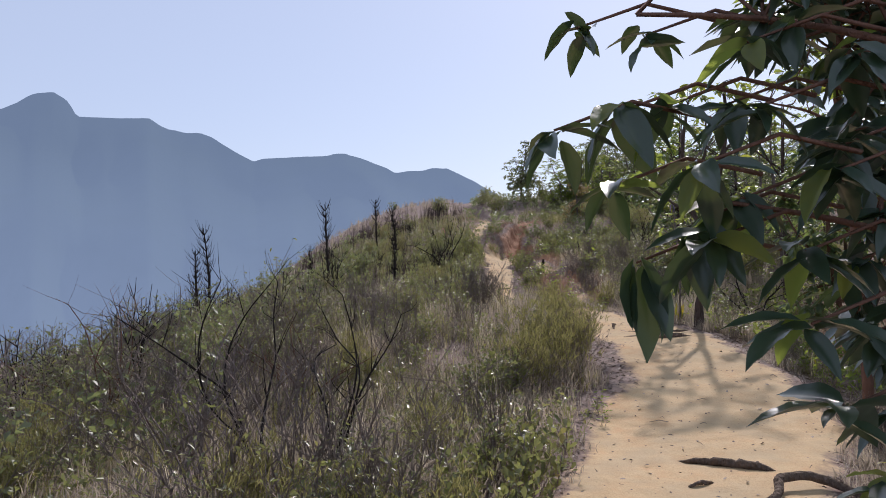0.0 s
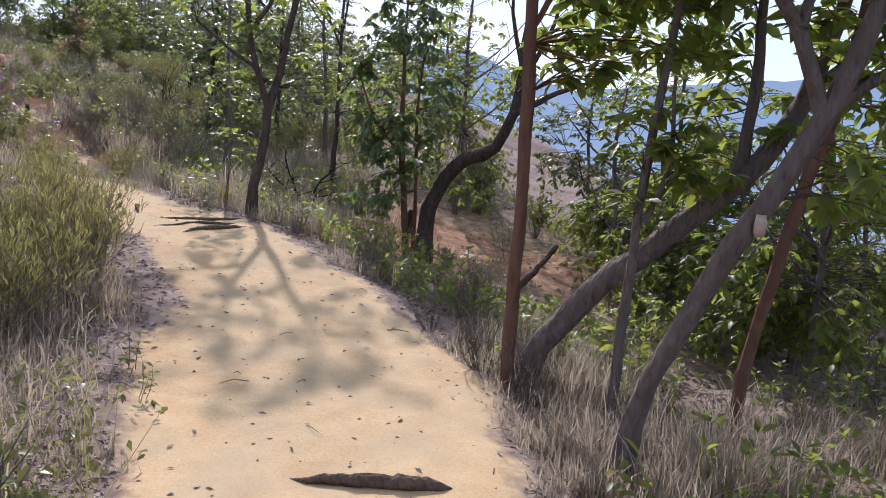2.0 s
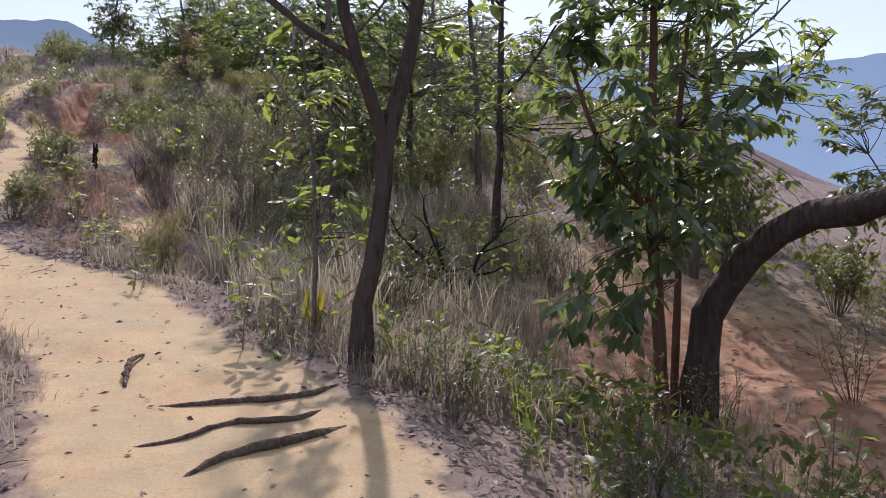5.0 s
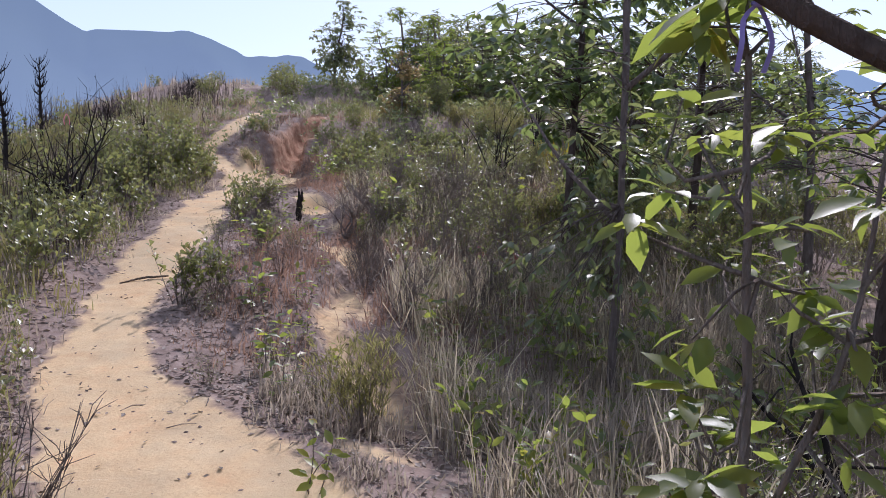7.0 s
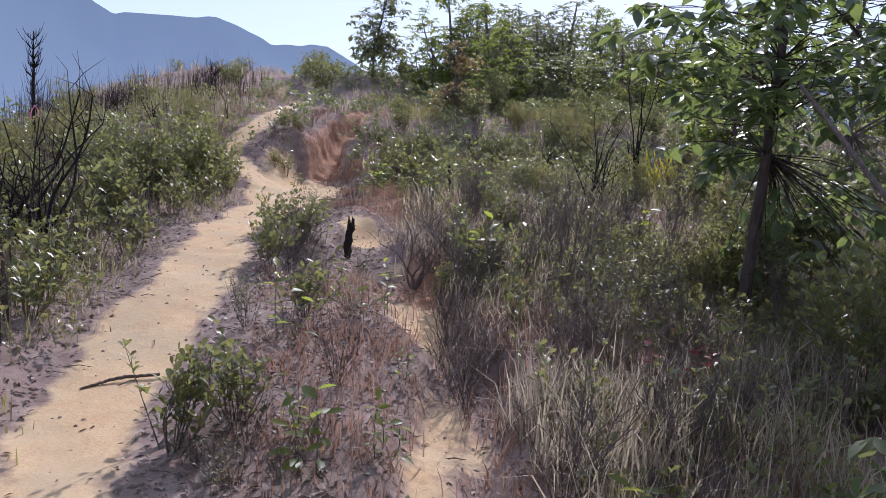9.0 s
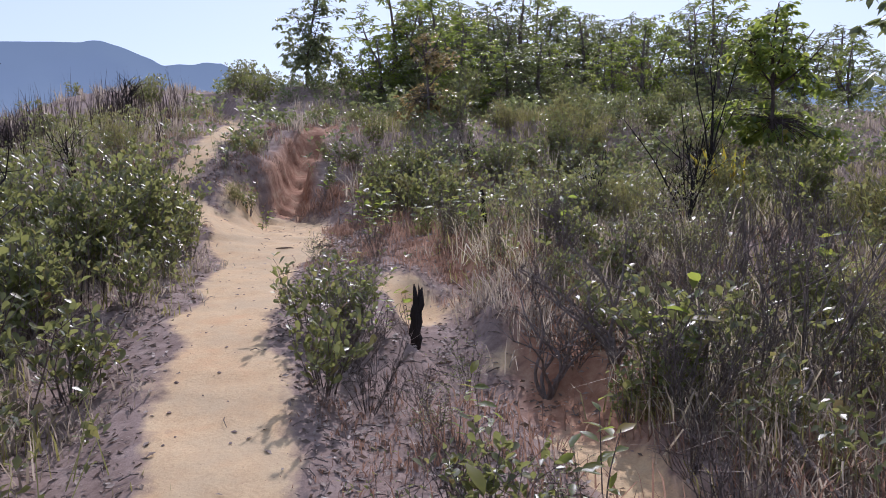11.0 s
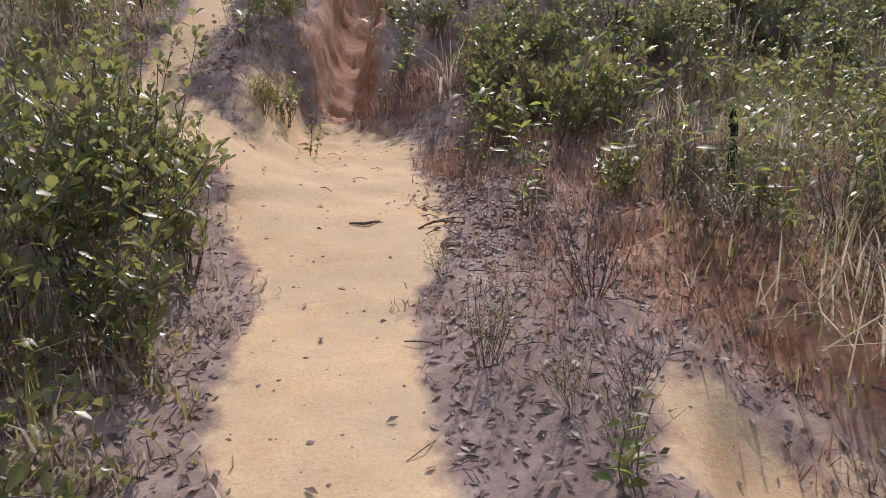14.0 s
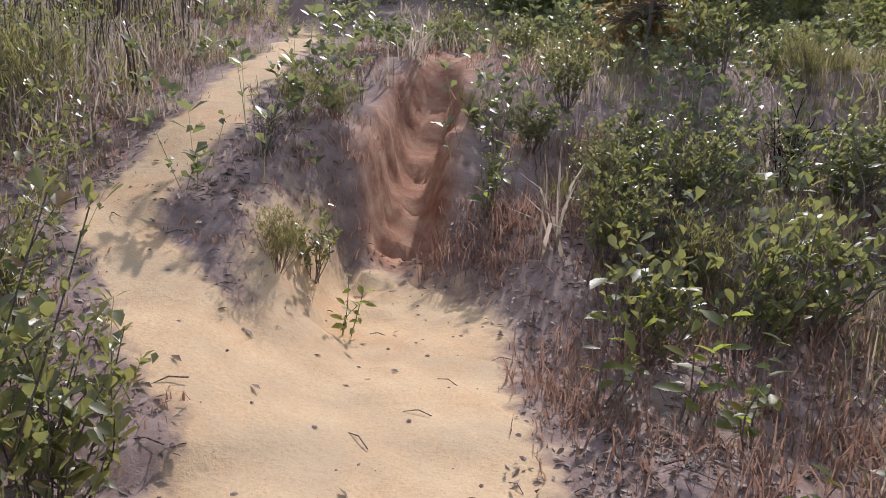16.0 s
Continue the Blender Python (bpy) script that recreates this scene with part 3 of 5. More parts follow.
def stand_trees():
    # The forked tree beside the bend.
    x, y = 3.55, 10.55
    g = height(x, y) - 0.08
    tree("forked_tree", "forked tree with dark furrowed bark on grassy verge", (x, y),
         [[(x - 0.12, y, g, 0.085), (x - 0.08, y, g + 0.5, 0.050), (x, y, 1.2, 0.043), (x + 0.05, y, 1.66, 0.046), (x + 0.15, y, 2.0, 0.036), (x + 0.24, y, 2.5, 0.032), (x + 0.36, y, 3.1, 0.03), (x + 0.4, y + 0.1, 3.8, 0.018)],
          [(x + 0.03, y, 1.60, 0.036), (x - 0.10, y, 1.95, 0.031), (x - 0.19, y + 0.02, 2.4, 0.027), (x - 0.22, y + 0.05, 2.8, 0.028), (x - 0.1, y + 0.1, 3.5, 0.016)],
          [(x - 0.12, y, 2.0, 0.022), (x - 0.36, y + 0.2, 2.20, 0.020), (x - 0.6, y + 0.45, 2.45, 0.013)],
          [(x - 0.13, y, 2.45, 0.026), (x + 0.05, y, 2.75, 0.02), (x + 0.1, y, 3.3, 0.012)],
          [(x + 0.25, y, 2.75, 0.026), (x + 0.6, y + 0.1, 3.1, 0.016), (x + 0.9, y + 0.1, 3.5, 0.01)]],
         [(x - 0.35, y + 0.2, 2.7, 0.5, 0.6, 0.4), (x + 0.5, y, 3.3, 0.8, 0.7, 0.6), (x - 0.1, y, 3.5, 0.7, 0.6, 0.5), (x - 0.4, y + 0.3, 2.4, 0.35, 0.35, 0.35), (x + 0.55, y + 0.25, 2.5, 0.4, 0.4, 0.4)], 58, 31, leaf=BROAD, size=0.14)
    # Yellow-green shoots beside the forked tree.
    tree("sapling_tree", "slender sapling with yellow-green backlit leaves beside a trunk", (x - 0.28, y + 0.35),
         [[(x - 0.28, y + 0.35, 0.4, 0.014), (x - 0.26, y + 0.3, 1.2, 0.011), (x - 0.3, y + 0.3, 2.1, 0.006)],
          [(x - 0.27, y + 0.3, 1.1, 0.008), (x - 0.13, y + 0.2, 1.6, 0.006), (x - 0.08, y + 0.2, 2.0, 0.004)]],
         [(x - 0.28, y + 0.3, 1.8, 0.26, 0.3, 0.5), (x - 0.2, y + 0.3, 1.2, 0.25, 0.25, 0.3)], 40, 32, leaf=BROAD, wood=TWIG, size=0.10, per=6, along=1)
    # The crooked tree on the lower terrace and its leafy neighbour.
    x, y = 5.48, 10.3
    g = height(x, y) - 0.06
    tree("crooked_tree", "crooked dark tree bending over the lower terrace", (x, y),
         [[(x, y, g, 0.125), (x + 0.01, y, 0.4, 0.095), (x + 0.05, y - 0.15, 0.85, 0.085), (5.60, 9.75, 1.22, 0.080), (5.62, 9.3, 1.36, 0.065), (5.60, 8.95, 1.76, 0.058), (5.6, 8.9, 2.4, 0.035), (5.7, 8.85, 3.1, 0.02)],
          [(5.58, 8.95, 1.72, 0.042), (5.9, 8.7, 1.95, 0.028), (6.2, 8.5, 2.1, 0.016)],
          [(5.58, 8.92, 2.0, 0.033), (5.85, 8.8, 2.55, 0.022), (6.0, 8.75, 3.3, 0.012)],
          [(5.6, 8.9, 2.2, 0.028), (5.47, 8.95, 2.7, 0.018), (5.4, 8.9, 3.4, 0.01)],
          [(5.8, 8.82, 2.5, 0.018), (6.2, 8.7, 2.8, 0.012), (6.6, 8.6, 2.9, 0.007)]],
         [(5.75, 8.85, 2.15, 0.45, 0.4, 0.25), (5.5, 8.9, 3.2, 0.6, 0.5, 0.4), (6.3, 8.6, 3.0, 0.6, 0.5, 0.4)], 75, 33, size=0.13)
    tree("leafy_tree", "bushy young tree with glossy dark green leaves and red-brown stems", (x - 0.16, y + 0.12),
         [[(x - 0.16, y + 0.12, g, 0.045), (x - 0.22, y + 0.12, 0.6, 0.040), (x - 0.30, y + 0.15, 1.3, 0.034), (x - 0.32, y + 0.15, 2.2, 0.022), (x - 0.3, y + 0.2, 3.1, 0.010)],
          [(x - 0.05, y + 0.15, g, 0.028), (x - 0.06, y + 0.15, 0.8, 0.024), (x - 0.1, y + 0.15, 1.7, 0.018), (x, y + 0.2, 2.6, 0.009)],
          [(x - 0.3, y + 0.15, 1.2, 0.02), (x - 0.7, y + 0.1, 1.6, 0.014), (x - 0.95, y + 0.1, 2.1, 0.008)]],
         [(x - 0.35, y + 0.1, 2.0, 0.75, 0.7, 0.95), (x - 0.5, y - 0.05, 1.35, 0.55, 0.5, 0.4), (x - 0.3, y + 0.1, 2.8, 0.5, 0.5, 0.6), (x - 0.75, y, 0.75, 0.3, 0.3, 0.3)], 230, 34, leaf=BLUE, wood=REDBARK, size=0.14, droop=0.7)
    # The clump of leaning trunks.
    g = height(3.29, 6.12) - 0.06
    tree("straight_tree", "tall straight thin tree with smooth red-brown bark", (3.30, 6.12),
         [[(3.32, 6.12, g, 0.042), (3.29, 6.10, 0.9, 0.037), (3.22, 6.05, 1.8, 0.034), (3.13, 6.0, 2.6, 0.030), (3.1, 5.98, 4.2, 0.018)],
          [(3.18, 6.02, 2.0, 0.020), (3.4, 5.95, 2.35, 0.014), (3.75, 5.85, 2.6, 0.008)],
          [(3.14, 6.0, 2.35, 0.016), (2.95, 6.1, 2.5, 0.011), (2.7, 6.2, 2.6, 0.007)]],
         [(3.55, 5.9, 2.5, 0.55, 0.5, 0.35), (3.2, 6.0, 3.5, 0.8, 0.7, 0.6), (2.85, 6.15, 2.75, 0.3, 0.35, 0.18), (3.6, 6.1, 1.9, 0.3, 0.3, 0.25), (3.95, 5.85, 2.3, 0.55, 0.45, 0.45), (4.5, 6.1, 2.4, 0.6, 0.5, 0.5), (3.8, 5.7, 2.05, 0.5, 0.4, 0.3)], 150, 35, wood=REDBARK, size=0.15)
    g = height(3.45, 6.15) - 0.08
    tree("leaning_tree", "leaning tree with cracked dark bark beside the trail", (3.46, 6.2),
         [[(3.44, 6.22, g, 0.10), (3.55, 6.05, 0.30, 0.074), (3.74, 5.76, 0.72, 0.066), (3.91, 5.49, 1.04, 0.062), (4.15, 5.25, 1.35, 0.056), (4.4, 5.1, 1.9, 0.045), (4.55, 5.0, 2.7, 0.026)],
          [(4.1, 5.3, 1.28, 0.04), (4.12, 5.28, 1.8, 0.03), (4.05, 5.25, 2.5, 0.018)],
          [(4.35, 5.12, 1.75, 0.034), (4.8, 5.1, 2.1, 0.022), (5.2, 5.1, 2.8, 0.012)]],
         [(4.1, 5.3, 1.75, 0.5, 0.4, 0.35), (3.85, 5.35, 1.3, 0.35, 0.25, 0.2), (4.5, 5.2, 2.3, 0.8, 0.6, 0.5), (4.2, 5.2, 3.0, 0.9, 0.8, 0.5), (4.6, 5.6, 1.6, 0.5, 0.4, 0.4)], 82, 36, wood=GREYBARK, size=0.155)
    g = height(3.08, 5.02) - 0.08
    tree("leaning_tree", "leaning tree with a pale sawn-off limb scar", (3.08, 5.05),
         [[(3.06, 5.08, g, 0.075), (3.09, 4.92, 0.45, 0.046), (3.17, 4.62, 1.14, 0.046), (3.30, 4.45, 1.55, 0.043), (3.42, 4.35, 2.0, 0.036), (3.55, 4.25, 2.7, 0.028), (3.6, 4.2, 3.4, 0.016)],
          [(3.31, 4.44, 1.58, 0.034), (3.22, 4.5, 1.85, 0.028), (3.05, 4.55, 2.05, 0.023), (2.65, 4.5, 2.4, 0.015), (2.3, 4.4, 2.7, 0.009)],
          [(3.18, 4.5, 1.9, 0.022), (3.3, 4.5, 2.3, 0.016), (3.25, 4.55, 2.8, 0.01)],
          [(3.34, 4.42, 1.62, 0.028), (3.6, 4.35, 1.8, 0.02), (3.9, 4.3, 1.9, 0.013)]],
         [(3.4, 4.4, 2.5, 0.7, 0.6, 0.4), (3.75, 4.3, 1.9, 0.45, 0.4, 0.35), (2.8, 4.5, 2.6, 0.4, 0.3, 0.2), (3.6, 4.3, 1.35, 0.3, 0.25, 0.2)], 88, 37, wood=GREYBARK, size=0.155)
    scar_v, scar_f = tube([(0, 0, 0), (0.012, -0.03, 0.0), (0.014, -0.034, 0)], [0.048, 0.044, 0.001], 12)
    pale = Nodes("sawn_wood")
    pale.finish(pale.ramp(pale.noise(30.0), [(0.3, (0.38, 0.30, 0.22)), (0.7, (0.55, 0.46, 0.36))]), 0.85, 0.2)
    owner = [o for o in scene.objects if o.get("label") == "leaning tree with a pale sawn-off limb scar"][0]
    scar = part("limb_scar", mesh_of("limb_scar", scar_v, scar_f, pale.mat), owner, "pale sawn-off stub")
    scar.location = Vector((3.175, 4.575, 1.16)) - owner.location
    g = height(4.07, 5.12) - 0.06
    tree("slender_tree", "slender brown tree standing in dry grass", (4.08, 5.15),
         [[(4.08, 5.15, g, 0.045), (4.07, 5.08, 0.4, 0.032), (4.04, 4.95, 1.05, 0.03), (4.15, 4.85, 1.7, 0.032), (4.25, 4.75, 2.8, 0.018)]],
         [(4.25, 4.8, 2.4, 0.6, 0.5, 0.6), (4.5, 4.75, 1.5, 0.4, 0.35, 0.3)], 55, 38, wood=REDBARK, size=0.14)
    g = height(3.62, 5.52) - 0.06
    tree("slender_tree", "slender pale-barked tree among leaning trunks", (3.62, 5.55),
         [[(3.60, 5.57, g, 0.032), (3.61, 5.55, 0.6, 0.026), (3.62, 5.5, 1.5, 0.023), (3.70, 5.45, 2.4, 0.018), (3.75, 5.4, 3.4, 0.011)],
          [(3.62, 5.5, 1.05, 0.018), (3.69, 5.44, 1.3, 0.014), (3.63, 5.4, 1.8, 0.009)]],
         [(3.68, 5.5, 1.4, 0.35, 0.3, 0.3), (3.75, 5.4, 2.7, 0.5, 0.5, 0.6)], 85, 39, wood=GREYBARK, size=0.14)
    # The tree beside the start, whose boughs hang into the trail.
    g = height(1.85, 1.55) - 0.05
    ob = tree("overhanging_tree", "tree with large glossy leaves hanging over the trail", (1.85, 1.55),
         [[(1.85, 1.55, g, 0.07), (1.82, 1.6, 0.8, 0.06), (1.75, 1.7, 1.6, 0.05), (1.7, 1.8, 2.6, 0.03)],
          [(1.80, 1.65, 1.0, 0.02), (1.55, 1.85, 1.25, 0.012), (1.2, 1.95, 1.45, 0.008), (0.75, 1.95, 1.55, 0.005)],
          [(1.76, 1.7, 1.45, 0.02), (1.45, 1.9, 1.75, 0.012), (1.05, 2.05, 1.95, 0.008), (0.7, 2.1, 2.0, 0.005)],
          [(1.78, 1.7, 1.3, 0.03), (1.75, 2.3, 1.5, 0.022), (1.8, 2.9, 1.6, 0.012)],
          [(1.5, 2.1, 1.7, 0.016), (1.5, 2.5, 1.9, 0.012), (1.45, 2.8, 2.2, 0.007)]],
         [(1.75, 2.6, 1.75, 0.35, 0.35, 0.3), (1.5, 2.6, 2.15, 0.4, 0.3, 0.25), (1.95, 2.7, 1.1, 0.25, 0.3, 0.35), (1.3, 2.3, 2.2, 0.45, 0.35, 0.3), (1.45, 2.2, 1.5, 0.35, 0.3, 0.5), (1.7, 2.9, 2.2, 0.45, 0.4, 0.35), (2.1, 3.1, 1.8, 0.4, 0.4, 0.5), (1.9, 3.0, 1.3, 0.3, 0.4, 0.35)], 190, 40, leaf=SHADE, wood=REDBARK, size=0.15, along=2)
    # Its nearest boughs carry leaves that stand out one by one.
    rng = np.random.default_rng(41)
    rows_t, across = np.linspace(0, 1, 10), np.array([-1.0, -0.5, 0.0, 0.5, 1.0])
    half = 0.19 * np.sin(np.pi * rows_t ** 0.85) ** 0.85 * (1 - 0.12 * rows_t)
    t2, s2 = np.meshgrid(rows_t, across, indexing="ij")
    blade_v = np.stack([s2 * half[:, None], t2, 0.10 * np.abs(s2) * half[:, None] * 4 - 0.22 * t2 ** 2 + 0.012 * np.sin(t2 * 19) * s2], -1).reshape(-1, 3)
    blade_f = [(i * 5 + j, i * 5 + j + 1, i * 5 + j + 6, i * 5 + j + 5) for i in range(9) for j in range(4)]
    near = mesh_of("leaf", blade_v, blade_f, BROAD)
    # The same leaf in the colour that has shade painted in.
    dark = mesh_of("leaf", blade_v, blade_f, SHADE)
    for cx, cy, cz, n, size, *more in ((0.66, 2.04, 1.41, 5, 0.21, -4.0, -1.6), (0.80, 2.02, 1.50, 6, 0.19, -3.0, -0.6), (0.62, 1.95, 1.74, 6, 0.20, -2.0, -0.2), (0.47, 1.92, 1.70, 7, 0.15), (0.56, 2.12, 1.98, 7, 0.12), (0.72, 1.96, 1.75, 7, 0.15), (0.74, 1.82, 1.60, 7, 0.16), (0.79, 1.92, 1.45, 8, 0.16), (0.88, 1.86, 1.72, 7, 0.15), (1.01, 1.98, 1.92, 7, 0.15), (0.93, 1.78, 1.28, 8, 0.16), (1.02, 1.82, 1.58, 8, 0.16), (0.98, 1.76, 1.12, 8, 0.16), (0.88, 2.0, 1.54, 8, 0.15), (1.09, 1.88, 1.82, 8, 0.15), (0.72, 2.1, 1.95, 7, 0.13), (1.15, 2.0, 1.40, 8, 0.16), (0.60, 1.98, 1.58, 6, 0.14), (1.2, 2.1, 1.7, 8, 0.16), (1.05, 2.05, 2.05, 7, 0.14), (0.95, 2.2, 1.80, 7, 0.15), (1.2, 2.0, 1.05, 7, 0.16), (0.98, 1.9, 1.42, 8, 0.16), (1.12, 1.9, 1.25, 8, 0.16), (1.1, 1.95, 1.65, 8, 0.15), (0.9, 1.95, 1.88, 7, 0.14), (1.25, 2.05, 1.9, 8, 0.15), (1.2, 1.95, 1.5, 8, 0.16), (1.1, 1.85, 0.95, 8, 0.15)):
        droop = more or (-1.1, 0.15)
        tip = Vector((cx, cy, cz))
        start = Vector((cx + 0.35, cy + 0.05, cz + 0.02))
        v, f = tube([start, (start + tip) / 2 + Vector((0, 0, 0.05)), tip], [0.006, 0.005, 0.003], 5)
        part("sprig", mesh_of("sprig", v - np.array(ob.location), f, REDBARK), ob)
        for k in range(n):
            a = 2 * math.pi * k / n + rng.uniform(-0.3, 0.3)
            way = Vector((math.cos(a), math.sin(a), rng.uniform(*droop)))
            quat = way.to_track_quat("Y", "Z")
            leaf = part("leaf", dark if rng.random() < 0.85 else near, ob)
            leaf.matrix_basis = Matrix.LocRotScale(tip - Vector(ob.location) + Vector(rng.normal(0, 0.012, 3)), quat @ Euler((0, rng.uniform(-0.5, 0.5), 0)).to_quaternion(), [size * rng.uniform(0.7, 1.1)] * 3)
    # Trees of the shrubby wood past the bend.
    for n, (x, y, top, lean, leafm, wood, cnt, sz, lab) in enumerate((
        (4.25, 13.8, 4.2, 0.05, FARLEAF, GREYBARK, 29, 0.10, "thin grey-stemmed tree in tall dry grass"),
        (5.0, 16.95, 4.7, 0.2, BLUE, DARKBARK, 145, 0.16, "bushy dark-leaved tree above red-leaved undergrowth"),
        (5.9, 13.6, 4.2, 0.1, BROAD, DARKBARK, 52, 0.11, "dark-stemmed tree with bright leaves behind the dead branch"),
        (6.6, 15.3, 4.2, -0.1, FARLEAF, GREYBARK, 50, 0.11, "leafy tree in the thicket beside the trail"),
        (7.6, 12.6, 4.3, 0.1, BROAD, GREYBARK, 150, 0.12, "bright green tree on the lower terrace"),
        (8.6, 9.2, 3.3, 0.1, BROAD, GREYBARK, 190, 0.13, "sunlit tree on the slope below the terrace"),
        (7.4, 7.4, 2.3, 0.1, BROAD, GREYBARK, 170, 0.13, "sunlit yellow-green tree below the terrace edge"),
        (6.2, 5.9, 2.2, 0.1, BROAD, GREYBARK, 120, 0.13, "low sunlit tree beyond the leaning trunks"),
        (6.9, 6.4, 1.9, 0.1, BROAD, GREYBARK, 130, 0.13, "low leafy tree in full sun on the slope"),
        (5.6, 4.6, 1.9, 0.1, BROAD, GREYBARK, 120, 0.13, "low bright green tree past the trunks"),
        (7.2, 8.9, 2.2, 0.0, BROAD, GREYBARK, 130, 0.13, "bushy yellow-green tree at the terrace edge"),
        (8.4, 6.6, 2.0, 0.0, BROAD, GREYBARK, 130, 0.14, "leafy tree lower down the slope"),
        (9.4, 11.5, 2.6, 0.0, FARLEAF, GREYBARK, 140, 0.14, "grey-green tree lower down the slope"),
        (5.9, 17.9, 2.6, 0.0, FARLEAF, GREYBARK, 80, 0.11, "bushy tree in the thicket"),
        (8.8, 24.2, 4.5, 0.1, BROAD, DARKBARK, 200, 0.15, "young tree with tiers of large leaves in the scrub"),
        (11.2, 23.2, 4.0, 0.1, BROAD, DARKBARK, 120, 0.15, "young broad-leaved tree among tall shrubs"),
        (4.55, 27.6, 4.55, 0.0, TAWNY, GREYBARK, 120, 0.10, "small tree with tawny young leaves on the slope"),
        (3.15, 35.0, 7.2, 0.3, FARLEAF, DARKBARK, 150, 0.16, "dark open-branched tree on the crest"),
        (6.1, 16.4, 4.6, 0.1, BLUE, DARKBARK, 60, 0.15, "dark-leaved tree beside another in the thicket"),
        (8.3, 20.6, 5.1, 0.1, FARLEAF, GREYBARK, 120, 0.16, "grey-green tree at the back of the thicket"),
        (9.3, 15.6, 4.4, 0.1, BROAD, GREYBARK, 110, 0.16, "leafy tree below the thicket"),
    )):
        g = height(x, y) - 0.06
        h = top - g
        k = 0.6 if cnt < 30 else 1.0
        limbs = [[(x, y, g, (0.016 + 0.009 * h) * k), (x + lean * 0.4, y, g + 0.4 * h, (0.012 + 0.005 * h) * k), (x + lean, y + 0.1, g + 0.75 * h, 0.022), (x + lean, y, g + 0.97 * h, 0.008)]]
        r2 = np.random.default_rng(60 + n)
        for _ in range(4):
            a, u = r2.uniform(0, 6.28), r2.uniform(0.3, 0.7)
            o = 0.26 * h
            limbs.append([(x + lean * u, y, g + u * h, 0.018), (x + lean * u + math.cos(a) * o * 0.5, y + math.sin(a) * o * 0.5, g + (u + 0.1) * h, 0.012), (x + lean * u + math.cos(a) * o, y + math.sin(a) * o, g + (u + 0.24) * h, 0.007)])
        wide = 0.31 * h * (0.5 if cnt < 30 else 1.0)
        blobs = [(x + lean, y, g + 0.80 * h, wide * 0.5, wide * 0.5, 0.20 * h)]
        for _ in range(7):
            a, u = r2.uniform(0, 6.28), r2.uniform(0.28 if 5.5 < x < 7 and y > 13 else 0.16, 0.72)
            blobs.append((x + lean * u + math.cos(a) * wide * 0.7, y + math.sin(a) * wide * 0.7, g + u * h, wide * (0.8 - 0.4 * u), wide * (0.8 - 0.4 * u), 0.13 * h))
        tree("tree", lab, (x, y), limbs, blobs, int(cnt * 1.6), 80 + n, leaf=leafm, wood=wood, size=sz, per=7, along=2, thick=0.006)


stand_trees()


def far_wood():
    """Trees and tall bushes along the crest, three kinds copied."""
    kinds = []
    for n, (leafm, lab) in enumerate(((FARLEAF, "grey-green feathery tree on the crest"), (BROAD, "green bushy tree on the crest"), (FARLEAF, "dusty green tree on the crest"))):
        rng = np.random.default_rng(120 + n)
        px, py = ((9.6, 37.5), (10.9, 36.0), (7.4, 36.0))[n]
        g = height(px, py) - 0.1
        limbs = [[(px, py, g, 0.06), (px + 0.1, py, g + 1.2, 0.04), (px, py, g + 2.4, 0.015)], [(px, py, g + 0.5, 0.03), (px + 0.4, py, g + 1.3, 0.02), (px + 0.6, py, g + 2.0, 0.01)], [(px, py, g + 0.5, 0.03), (px - 0.4, py + 0.1, g + 1.2, 0.02), (px - 0.6, py, g + 1.9, 0.01)]]
        blobs = [(px, py, g + 2.0, 0.65, 0.65, 0.6), (px + 0.65, py, g + 1.6, 0.55, 0.5, 0.55), (px - 0.6, py + 0.2, g + 1.5, 0.55, 0.5, 0.55), (px + 0.1, py - 0.5, g + 1.3, 0.5, 0.5, 0.5), (px, py, g + 0.9, 0.75, 0.6, 0.5), (px + 0.3, py, g + 0.5, 0.6, 0.5, 0.35), (px - 0.4, py, g + 0.5, 0.6, 0.5, 0.35)]
        kinds.append(tree("crest_tree", lab, (px, py), limbs, blobs, 190, 130 + n, leaf=leafm, wood=GREYBARK, size=0.15, shape=SMALL, per=6, along=3, thick=0.008, group="trees along the crest"))
    rng = np.random.default_rng(140)
    spots = [(6.3, 35.2), (5.8, 32.2), (8.4, 35.2), (9.0, 38.6), (12.2, 37.2), (13.3, 36.4), (14.6, 35.0), (16.0, 33.5), (11.5, 39.5), (7.2, 39.0), (15.2, 38.5), (6.9, 32.9), (18.0, 32.5), (10.2, 33.5), (17.0, 30.0), (7.0, 30.5), (12.8, 32.5), (8.0, 37.2), (10.0, 39.0), (13.0, 39.0), (14.0, 33.2), (11.0, 31.5), (8.8, 32.2), (15.5, 31.5), (19.5, 34.5), (17.2, 36.0), (6.2, 33.6), (5.2, 34.0), (7.8, 34.0), (9.4, 35.4), (6.0, 30.2), (8.0, 30.8), (9.6, 30.6), (12.0, 34.6), (11.8, 29.6), (13.4, 30.6), (4.6, 32.6)]
    for k, (x, y) in enumerate(spots):
        s = rng.uniform(0.8, 1.18) * (0.7 if y < 33 else 1.03)
        m = Matrix.LocRotScale((x, y, height(x, y) - 0.1), Euler((0, 0, rng.uniform(0, 6.28))), None)
        ob = copy_thing(kinds[int(rng.integers(0, 3))], m)
        ob.scale = (s * 1.25, s * 1.25, s * rng.uniform(0.85, 1.2))


far_wood()

# ---- shrubs ----


